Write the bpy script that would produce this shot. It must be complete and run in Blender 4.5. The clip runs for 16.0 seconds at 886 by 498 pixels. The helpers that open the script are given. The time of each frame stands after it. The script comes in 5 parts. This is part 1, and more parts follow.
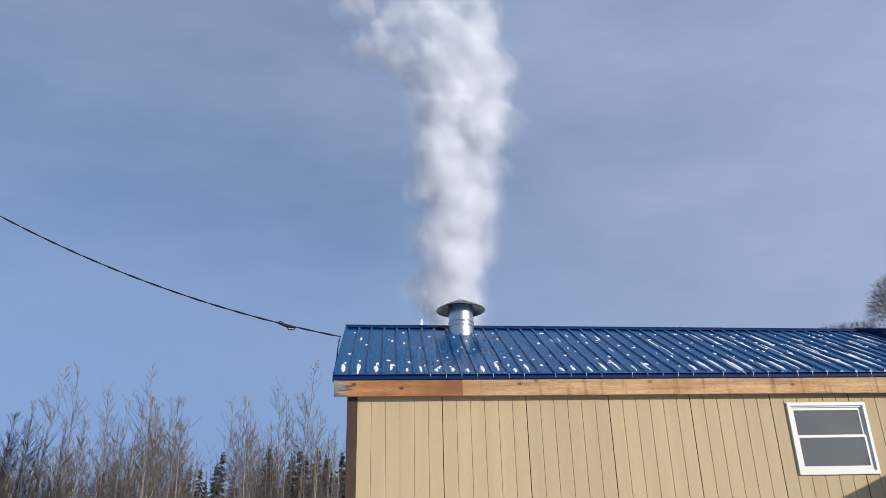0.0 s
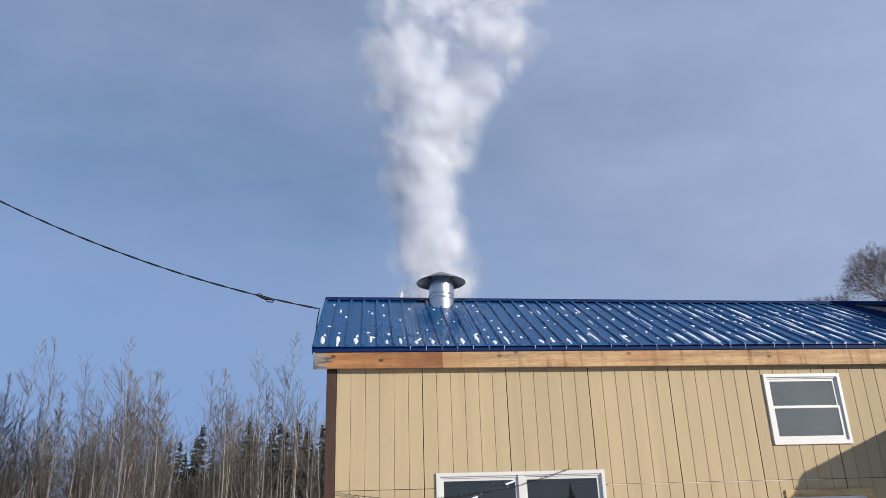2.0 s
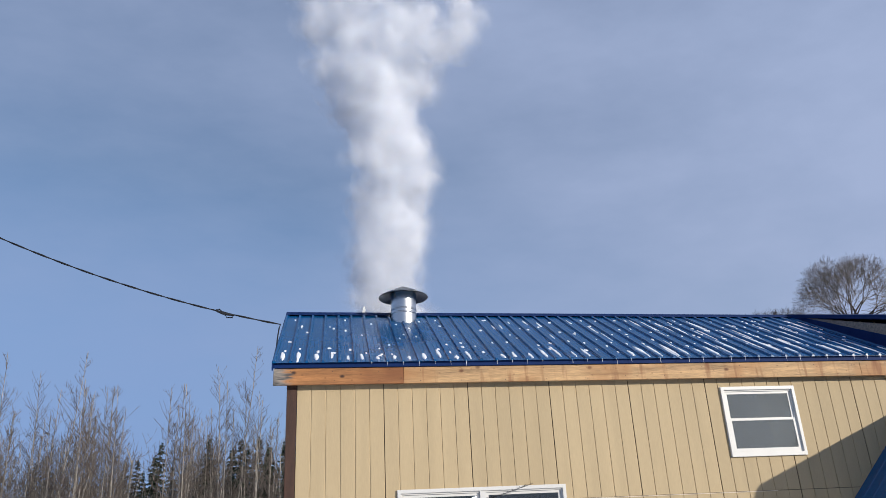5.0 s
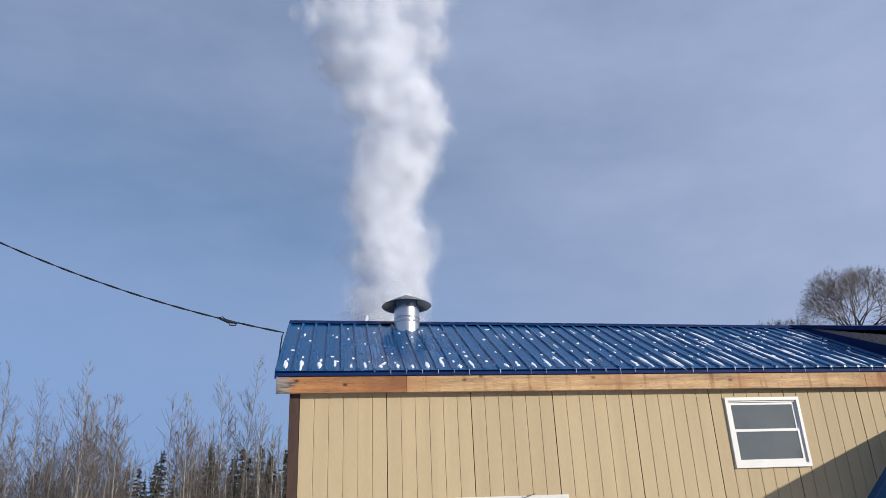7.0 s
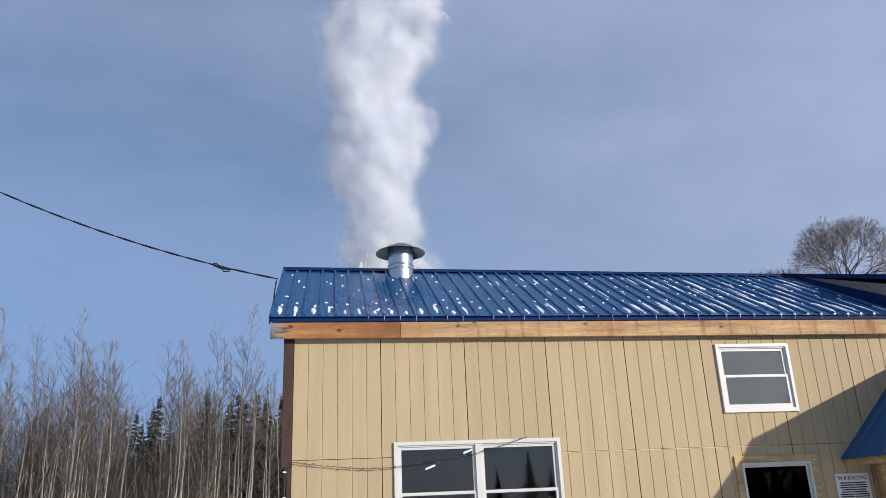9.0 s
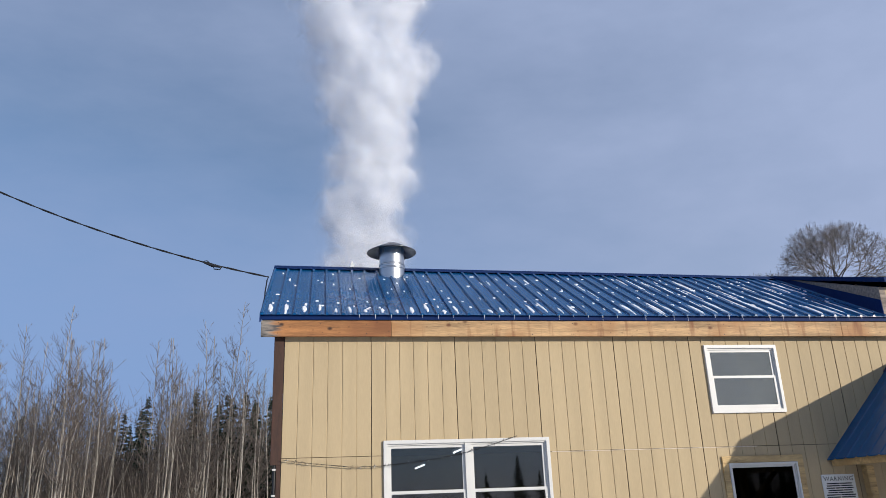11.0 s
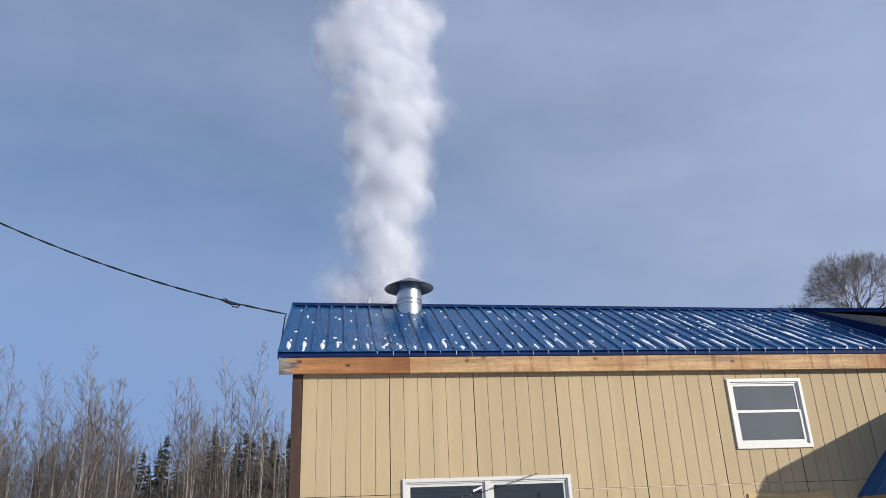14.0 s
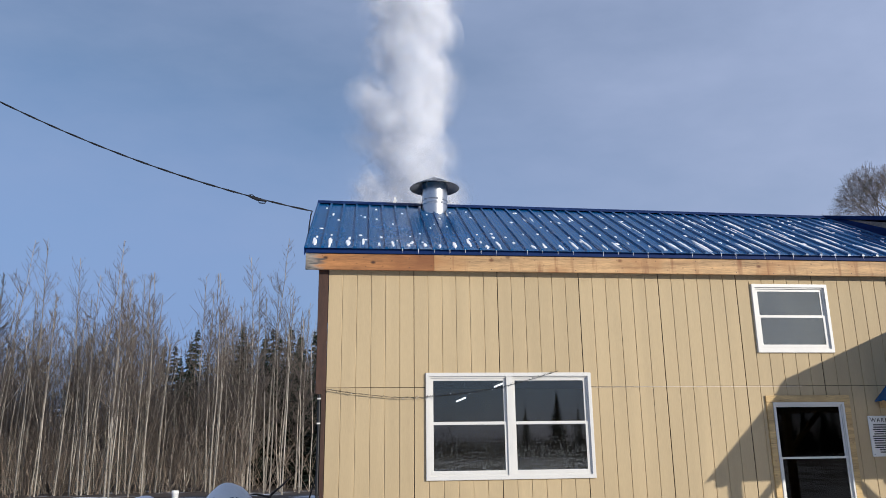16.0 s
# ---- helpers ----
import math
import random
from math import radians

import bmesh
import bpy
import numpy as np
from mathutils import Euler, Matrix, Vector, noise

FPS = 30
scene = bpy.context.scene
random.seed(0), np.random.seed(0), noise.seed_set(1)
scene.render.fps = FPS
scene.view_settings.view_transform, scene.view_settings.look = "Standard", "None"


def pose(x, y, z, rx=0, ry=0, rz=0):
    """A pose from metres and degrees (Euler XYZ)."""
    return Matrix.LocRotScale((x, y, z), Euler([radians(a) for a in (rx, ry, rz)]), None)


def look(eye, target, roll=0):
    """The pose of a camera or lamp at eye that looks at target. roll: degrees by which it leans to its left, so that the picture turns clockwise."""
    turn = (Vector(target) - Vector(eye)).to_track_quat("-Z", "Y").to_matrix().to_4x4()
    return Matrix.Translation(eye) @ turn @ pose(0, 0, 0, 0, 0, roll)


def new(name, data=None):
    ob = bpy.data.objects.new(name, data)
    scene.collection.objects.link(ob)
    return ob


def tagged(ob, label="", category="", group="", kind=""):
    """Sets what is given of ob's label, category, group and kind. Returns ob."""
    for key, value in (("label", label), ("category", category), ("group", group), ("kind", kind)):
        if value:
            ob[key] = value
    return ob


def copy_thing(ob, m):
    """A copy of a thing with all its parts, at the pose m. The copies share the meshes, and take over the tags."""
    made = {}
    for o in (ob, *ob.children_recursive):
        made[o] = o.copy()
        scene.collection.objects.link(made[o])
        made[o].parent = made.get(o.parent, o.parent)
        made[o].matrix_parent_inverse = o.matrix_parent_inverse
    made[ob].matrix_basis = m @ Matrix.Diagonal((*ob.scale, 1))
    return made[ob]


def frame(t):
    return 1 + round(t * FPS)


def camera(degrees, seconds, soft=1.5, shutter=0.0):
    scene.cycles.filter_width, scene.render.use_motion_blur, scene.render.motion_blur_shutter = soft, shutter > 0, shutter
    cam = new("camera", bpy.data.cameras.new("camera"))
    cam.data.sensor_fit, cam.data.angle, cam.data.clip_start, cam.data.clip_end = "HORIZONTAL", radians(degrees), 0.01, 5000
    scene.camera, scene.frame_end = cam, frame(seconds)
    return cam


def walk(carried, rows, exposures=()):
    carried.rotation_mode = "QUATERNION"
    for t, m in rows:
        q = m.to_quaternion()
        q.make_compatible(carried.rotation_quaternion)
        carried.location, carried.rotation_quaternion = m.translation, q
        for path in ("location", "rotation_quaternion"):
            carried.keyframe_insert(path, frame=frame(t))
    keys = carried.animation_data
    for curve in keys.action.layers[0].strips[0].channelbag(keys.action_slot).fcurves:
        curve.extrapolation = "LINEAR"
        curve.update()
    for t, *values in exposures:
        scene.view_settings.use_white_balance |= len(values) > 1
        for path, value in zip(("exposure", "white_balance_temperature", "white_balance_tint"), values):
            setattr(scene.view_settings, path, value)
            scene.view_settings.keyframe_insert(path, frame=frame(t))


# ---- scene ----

cam = camera(60.7, 16.0, soft=0.7)
PATH = [
    (0, (0.453, -10.805, 1.492), (0.593, -8.967, 2.268), -1.4),
    (0.5, (0.472, -10.809, 1.496), (0.616, -8.973, 2.275), -1.6),
    (1, (0.475, -10.787, 1.501), (0.633, -8.946, 2.265), -1.7),
    (1.5, (0.47, -10.754, 1.503), (0.645, -8.902, 2.239), -1.8),
    (2, (0.466, -10.733, 1.498), (0.657, -8.872, 2.208), -1.8),
    (2.5, (0.47, -10.713, 1.502), (0.679, -8.848, 2.195), -1.9),
    (3, (0.471, -10.719, 1.504), (0.698, -8.857, 2.199), -2.0),
    (3.5, (0.494, -10.704, 1.513), (0.742, -8.849, 2.219), -2.3),
    (4, (0.502, -10.708, 1.507), (0.769, -8.861, 2.227), -2.7),
    (4.5, (0.519, -10.723, 1.513), (0.798, -8.883, 2.246), -3.0),
    (4.7, (0.51, -10.735, 1.513), (0.793, -8.897, 2.249), -2.9),
    (7, (0.494, -10.727, 1.509), (0.77, -8.899, 2.272), -2.5),
    (7.5, (0.502, -10.732, 1.513), (0.778, -8.897, 2.26), -2.5),
    (8, (0.49, -10.721, 1.51), (0.77, -8.876, 2.231), -2.5),
    (8.5, (0.495, -10.704, 1.498), (0.78, -8.846, 2.179), -2.4),
    (9, (0.501, -10.684, 1.479), (0.794, -8.811, 2.117), -2.4),
    (9.2, (0.5, -10.679, 1.471), (0.796, -8.801, 2.093), -2.3),
    (11.3, (0.493, -10.704, 1.423), (0.81, -8.841, 2.079), -2.2),
    (11.5, (0.502, -10.722, 1.429), (0.813, -8.869, 2.114), -2.2),
    (12, (0.502, -10.755, 1.451), (0.801, -8.929, 2.209), -2.1),
    (12.5, (0.494, -10.765, 1.452), (0.78, -8.954, 2.25), -2.1),
    (13, (0.485, -10.739, 1.439), (0.758, -8.928, 2.242), -2.1),
    (13.5, (0.483, -10.72, 1.428), (0.752, -8.897, 2.204), -2.2),
    (14, (0.496, -10.698, 1.437), (0.766, -8.855, 2.168), -2.4),
    (14.5, (0.499, -10.69, 1.431), (0.772, -8.829, 2.109), -2.4),
    (15, (0.485, -10.676, 1.417), (0.754, -8.793, 2.038), -2.0),
    (15.5, (0.47, -10.662, 1.393), (0.721, -8.758, 1.952), -1.4),
    (16, (0.479, -10.623, 1.369), (0.689, -8.697, 1.863), -0.7),
]
walk(cam, [(t, look(eye, target, roll)) for t, eye, target, roll in PATH])

# ---- sky, sun ----
SUN_WAY = Vector((1.0, -1.1, 0.41)).normalized()      # towards the sun
EXPOSURE = 0.0
scene.cycles.transparent_max_bounces = 320
scene.view_settings.exposure = EXPOSURE


def make_sky():
    world = bpy.data.worlds.new("winter_sky")
    scene.world = world
    world.use_nodes = True
    nt = world.node_tree
    nt.nodes.clear()
    N, L = nt.nodes.new, nt.links.new
    sky = N("ShaderNodeTexSky")
    sky.sky_type = "NISHITA"
    sky.sun_disc = False
    sky.sun_elevation = math.asin(SUN_WAY.z)
    sky.sun_rotation = math.atan2(SUN_WAY.x, SUN_WAY.y)
    sky.air_density, sky.dust_density, sky.ozone_density = 1.0, 0.5, 3.5
    co = N("ShaderNodeTexCoord")
    stretch = N("ShaderNodeMapping")
    stretch.inputs["Rotation"].default_value = (0.2, 0.5, 0.3)
    stretch.inputs["Scale"].default_value = (1.2, 2.2, 3.4)
    L(co.outputs["Generated"], stretch.inputs["Vector"])
    veil = N("ShaderNodeTexNoise")
    veil.inputs["Scale"].default_value, veil.inputs["Detail"].default_value = 1.6, 7
    veil.inputs["Roughness"].default_value = 0.55
    L(stretch.outputs["Vector"], veil.inputs["Vector"])
    band = N("ShaderNodeMapRange")
    band.inputs["From Min"].default_value, band.inputs["From Max"].default_value = 0.3, 0.75
    band.inputs["To Min"].default_value, band.inputs["To Max"].default_value = 0.0, 0.5
    L(veil.outputs["Fac"], band.inputs["Value"])
    # the thin cloud thickens towards the east and overhead
    sep = N("ShaderNodeSeparateXYZ")
    L(co.outputs["Generated"], sep.inputs["Vector"])
    east = N("ShaderNodeMapRange")
    east.inputs["From Min"].default_value, east.inputs["From Max"].default_value = -0.05, 0.65
    east.inputs["To Min"].default_value, east.inputs["To Max"].default_value = 0.03, 0.68
    L(sep.outputs["X"], east.inputs["Value"])
    up = N("ShaderNodeMapRange")
    up.inputs["From Min"].default_value, up.inputs["From Max"].default_value = 0.1, 0.6
    up.inputs["To Min"].default_value, up.inputs["To Max"].default_value = 0.14, 0.26
    L(sep.outputs["Z"], up.inputs["Value"])
    thin, part_east = N("ShaderNodeMapRange"), N("ShaderNodeMath")
    thin.inputs["From Min"].default_value, thin.inputs["From Max"].default_value = 0.25, 0.62
    thin.inputs["To Min"].default_value, thin.inputs["To Max"].default_value = 1.0, 0.5
    L(sep.outputs["Z"], thin.inputs["Value"])
    part_east.operation = "MULTIPLY"
    L(east.outputs["Result"], part_east.inputs[0])
    L(thin.outputs["Result"], part_east.inputs[1])
    add = N("ShaderNodeMath")
    L(band.outputs["Result"], add.inputs[0])
    L(part_east.outputs[0], add.inputs[1])
    add2 = N("ShaderNodeMath")
    add2.use_clamp = True
    L(add.outputs[0], add2.inputs[0])
    L(up.outputs["Result"], add2.inputs[1])
    mix = N("ShaderNodeMix")
    mix.data_type = "RGBA"
    L(add2.outputs[0], mix.inputs["Factor"])
    L(sky.outputs["Color"], mix.inputs["A"])
    mix.inputs["B"].default_value = (3.15, 3.85, 5.65, 1)
    # clearer and bluer low in the west
    low, west, both = N("ShaderNodeMapRange"), N("ShaderNodeMapRange"), N("ShaderNodeMath")
    low.inputs["From Min"].default_value, low.inputs["From Max"].default_value = 0.12, 0.45
    low.inputs["To Min"].default_value, low.inputs["To Max"].default_value = 0.75, 0.0
    west.inputs["From Min"].default_value, west.inputs["From Max"].default_value = -0.2, 0.45
    west.inputs["To Min"].default_value, west.inputs["To Max"].default_value = 1.0, 0.0
    both.operation = "MULTIPLY"
    L(sep.outputs["Z"], low.inputs["Value"])
    L(sep.outputs["X"], west.inputs["Value"])
    L(low.outputs["Result"], both.inputs[0])
    L(west.outputs["Result"], both.inputs[1])
    mix2 = N("ShaderNodeMix")
    mix2.data_type = "RGBA"
    L(both.outputs[0], mix2.inputs["Factor"])
    L(mix.outputs["Result"], mix2.inputs["A"])
    mix2.inputs["B"].default_value = (1.65, 2.6, 5.2, 1)
    bg = N("ShaderNodeBackground")
    bg.inputs["Strength"].default_value = 0.116
    L(mix2.outputs["Result"], bg.inputs["Color"])
    L(bg.outputs[0], N("ShaderNodeOutputWorld").inputs["Surface"])


make_sky()
sun_data = bpy.data.lights.new("sun", "SUN")
sun_data.energy, sun_data.angle, sun_data.color = 4.0, radians(0.55), (1.0, 0.94, 0.85)
new("sun", sun_data).matrix_world = look(SUN_WAY * 60, (0, 0, 0))


# ---- materials ----
def material(name, base, rough=0.6, metal=0.0, vary=0.15, grain=6.0, fine=60.0, bump=0.1, depth=0.004,
             scale=(1, 1, 1), tint=None, island=0.0, spec=0.5):
    """A surface with variation at two scales and a fine relief, in metres of the object's space."""
    m = bpy.data.materials.new(name)
    m.use_nodes = True
    nt = m.node_tree
    N, L = nt.nodes.new, nt.links.new
    p = nt.nodes["Principled BSDF"]
    p.inputs["Roughness"].default_value, p.inputs["Metallic"].default_value = rough, metal
    p.inputs["Specular IOR Level"].default_value = spec
    co, mp = N("ShaderNodeTexCoord"), N("ShaderNodeMapping")
    mp.inputs["Scale"].default_value = scale
    L(co.outputs["Object"], mp.inputs["Vector"])
    big, small = N("ShaderNodeTexNoise"), N("ShaderNodeTexNoise")
    big.inputs["Scale"].default_value, small.inputs["Scale"].default_value = grain, fine
    big.inputs["Detail"].default_value, small.inputs["Detail"].default_value = 4, 3
    for n in (big, small):
        L(mp.outputs["Vector"], n.inputs["Vector"])
    blend = N("ShaderNodeMix")
    blend.inputs["Factor"].default_value = 0.4
    L(big.outputs["Fac"], blend.inputs["A"])
    L(small.outputs["Fac"], blend.inputs["B"])
    ramp = N("ShaderNodeValToRGB")
    dark = [c * (1 - vary * 1.6) for c in base]
    light = [min(1, c * (1 + vary)) for c in (tint or base)]
    ramp.color_ramp.elements[0].position, ramp.color_ramp.elements[0].color = 0.32, (*dark, 1)
    ramp.color_ramp.elements[1].position, ramp.color_ramp.elements[1].color = 0.68, (*light, 1)
    L(blend.outputs["Result"], ramp.inputs["Fac"])
    colour = ramp.outputs["Color"]
    if island:
        geo, val, hsv = N("ShaderNodeObjectInfo"), N("ShaderNodeMapRange"), N("ShaderNodeHueSaturation")
        val.inputs["To Min"].default_value, val.inputs["To Max"].default_value = 1 - island, 1 + island
        L(geo.outputs["Random"], val.inputs["Value"])
        L(val.outputs["Result"], hsv.inputs["Value"])
        L(colour, hsv.inputs["Color"])
        colour = hsv.outputs["Color"]
    L(colour, p.inputs["Base Color"])
    if bump:
        b = N("ShaderNodeBump")
        b.inputs["Strength"].default_value, b.inputs["Distance"].default_value = bump, depth
        L(small.outputs["Fac"], b.inputs["Height"])
        L(b.outputs["Normal"], p.inputs["Normal"])
    return m


def ground_material():
    """Thin late snow with brown litter and stems showing through."""
    m = material("thin_snow", (0.80, 0.82, 0.86), 0.7, vary=0.05, grain=2, fine=30, bump=0.4, depth=0.02)
    nt = m.node_tree
    N, L = nt.nodes.new, nt.links.new
    p = nt.nodes["Principled BSDF"]
    old = p.inputs["Base Color"].links[0].from_socket
    co, a, r = N("ShaderNodeTexCoord"), N("ShaderNodeTexNoise"), N("ShaderNodeMapRange")
    a.inputs["Scale"].default_value, a.inputs["Detail"].default_value, a.inputs["Roughness"].default_value = 0.35, 8, 0.7
    L(co.outputs["Object"], a.inputs["Vector"])
    r.inputs["From Min"].default_value, r.inputs["From Max"].default_value = 0.37, 0.46
    sep, y0, y1, yard, less = N("ShaderNodeSeparateXYZ"), N("ShaderNodeMapRange"), N("ShaderNodeMapRange"), N("ShaderNodeMath"), N("ShaderNodeMath")
    L(co.outputs["Object"], sep.inputs["Vector"])
    for n, v0, v1 in ((y0, -32, -24), (y1, 9, 3)):
        n.inputs["From Min"].default_value, n.inputs["From Max"].default_value = v0, v1
        L(sep.outputs["Y"], n.inputs["Value"])
    yard.operation = "MULTIPLY"
    L(y0.outputs["Result"], yard.inputs[0])
    L(y1.outputs["Result"], yard.inputs[1])
    # snow added on the unseen yard, to bounce light into the wall's shade
    less.operation = "MULTIPLY_ADD"
    L(yard.outputs[0], less.inputs[0])
    less.inputs[1].default_value = -0.13
    L(a.outputs["Fac"], less.inputs[2])
    L(less.outputs[0], r.inputs["Value"])
    mx = N("ShaderNodeMix")
    mx.data_type = "RGBA"
    L(r.outputs["Result"], mx.inputs["Factor"])
    L(old, mx.inputs["A"])
    mx.inputs["B"].default_value = (0.075, 0.055, 0.04, 1)
    L(mx.outputs["Result"], p.inputs["Base Color"])
    return m


def knotty(name, base, dark, knot, weathered=False, drips=False):
    """Softwood board: long grain along x and scattered round knots."""
    m = material(name, base, 0.7, vary=0.34, grain=6, fine=45, bump=0.35, scale=(0.22, 3, 3), tint=base)
    nt = m.node_tree
    N, L = nt.nodes.new, nt.links.new
    p = nt.nodes["Principled BSDF"]
    old = p.inputs["Base Color"].links[0].from_socket
    co, mp, vo = N("ShaderNodeTexCoord"), N("ShaderNodeMapping"), N("ShaderNodeTexVoronoi")
    mp.inputs["Scale"].default_value, mp.inputs["Rotation"].default_value = (0.8, 0, 1.2), (math.pi / 2, 0, 0)
    vo.voronoi_dimensions = "2D"
    vo.inputs["Scale"].default_value = 2.6
    L(co.outputs["Object"], mp.inputs["Vector"])
    L(mp.outputs["Vector"], vo.inputs["Vector"])
    ramp = N("ShaderNodeValToRGB")
    e = ramp.color_ramp.elements
    e[0].position, e[0].color = 0.035, (1, 1, 1, 1)
    e[1].position, e[1].color = 0.10, (0, 0, 0, 1)
    L(vo.outputs["Distance"], ramp.inputs["Fac"])
    # only some of the cells hold a knot
    some, has = N("ShaderNodeMapRange"), N("ShaderNodeMath")
    some.inputs["From Min"].default_value, some.inputs["From Max"].default_value = 0.55, 0.6
    L(vo.outputs["Color"], some.inputs["Value"])
    has.operation = "MULTIPLY"
    L(ramp.outputs["Color"], has.inputs[0])
    L(some.outputs["Result"], has.inputs[1])
    mx = N("ShaderNodeMix")
    mx.data_type = "RGBA"
    L(has.outputs[0], mx.inputs["Factor"])
    L(old, mx.inputs["A"])
    mx.inputs["B"].default_value = (*knot, 1)
    st = N("ShaderNodeTexNoise")
    st.inputs["Scale"].default_value = 1.7
    L(co.outputs["Object"], st.inputs["Vector"])
    sr = N("ShaderNodeMapRange")
    sr.inputs["From Min"].default_value, sr.inputs["From Max"].default_value = 0.46, 0.66
    sr.inputs["To Max"].default_value = 0.85
    L(st.outputs["Fac"], sr.inputs["Value"])
    mx2 = N("ShaderNodeMix")
    mx2.data_type = "RGBA"
    L(sr.outputs["Result"], mx2.inputs["Factor"])
    L(mx.outputs["Result"], mx2.inputs["A"])
    mx2.inputs["B"].default_value = (*dark, 1)
    # small dark pin knots and scuffs
    pm, pv, pr, mx3 = N("ShaderNodeMapping"), N("ShaderNodeTexVoronoi"), N("ShaderNodeMapRange"), N("ShaderNodeMix")
    pm.inputs["Scale"].default_value, pm.inputs["Rotation"].default_value = (0.7, 0, 1), (math.pi / 2, 0, 0)
    pv.voronoi_dimensions = "2D"
    pv.inputs["Scale"].default_value = 5.3
    L(co.outputs["Object"], pm.inputs["Vector"])
    L(pm.outputs["Vector"], pv.inputs["Vector"])
    pr.inputs["From Min"].default_value, pr.inputs["From Max"].default_value = 0.075, 0.04
    pr.inputs["To Max"].default_value = 0.35
    L(pv.outputs["Distance"], pr.inputs["Value"])
    mx3.data_type = "RGBA"
    L(pr.outputs["Result"], mx3.inputs["Factor"])
    L(mx2.outputs["Result"], mx3.inputs["A"])
    mx3.inputs["B"].default_value = (*knot, 1)
    out = mx3.outputs["Result"]
    if drips:
        # rusty runs from the roof's edge, slanting down the face
        dm, dn, dr, mx5 = N("ShaderNodeMapping"), N("ShaderNodeTexNoise"), N("ShaderNodeMapRange"), N("ShaderNodeMix")
        dm.inputs["Rotation"].default_value, dm.inputs["Scale"].default_value = (0, 0.5, 0), (6.5, 0, 0.9)
        dn.inputs["Scale"].default_value, dn.inputs["Detail"].default_value = 1.0, 3
        L(co.outputs["Object"], dm.inputs["Vector"])
        L(dm.outputs["Vector"], dn.inputs["Vector"])
        dr.inputs["From Min"].default_value, dr.inputs["From Max"].default_value = 0.56, 0.70
        dr.inputs["To Max"].default_value = 0.9
        L(dn.outputs["Fac"], dr.inputs["Value"])
        mx5.data_type = "RGBA"
        L(dr.outputs["Result"], mx5.inputs["Factor"])
        L(out, mx5.inputs["A"])
        mx5.inputs["B"].default_value = (0.22, 0.085, 0.03, 1)
        out = mx5.outputs["Result"]
    if weathered:
        # the board's bare end has gone grey, in ragged streaks along the grain
        sep, gm, gn, ad, gr, mx4, gc = (N("ShaderNodeSeparateXYZ"), N("ShaderNodeMapping"), N("ShaderNodeTexNoise"), N("ShaderNodeMath"),
                                        N("ShaderNodeMapRange"), N("ShaderNodeMix"), N("ShaderNodeValToRGB"))
        L(co.outputs["Object"], sep.inputs["Vector"])
        gm.inputs["Scale"].default_value = (3, 1, 22)
        L(co.outputs["Object"], gm.inputs["Vector"])
        gn.inputs["Scale"].default_value, gn.inputs["Detail"].default_value = 1.6, 5
        L(gm.outputs["Vector"], gn.inputs["Vector"])
        ad.operation = "MULTIPLY_ADD"
        L(gn.outputs["Fac"], ad.inputs[0])
        ad.inputs[1].default_value = 0.5
        L(sep.outputs["X"], ad.inputs[2])
        gr.inputs["From Min"].default_value, gr.inputs["From Max"].default_value = 0.20, 0.04
        L(ad.outputs[0], gr.inputs["Value"])
        gc.color_ramp.elements[0].position, gc.color_ramp.elements[0].color = 0.35, (0.06, 0.06, 0.06, 1)
        gc.color_ramp.elements[1].position, gc.color_ramp.elements[1].color = 0.62, (0.34, 0.29, 0.24, 1)
        L(gn.outputs["Fac"], gc.inputs["Fac"])
        mx4.data_type = "RGBA"
        L(gr.outputs["Result"], mx4.inputs["Factor"])
        L(out, mx4.inputs["A"])
        L(gc.outputs["Color"], mx4.inputs["B"])
        out = mx4.outputs["Result"]
    L(out, p.inputs["Base Color"])
    return m


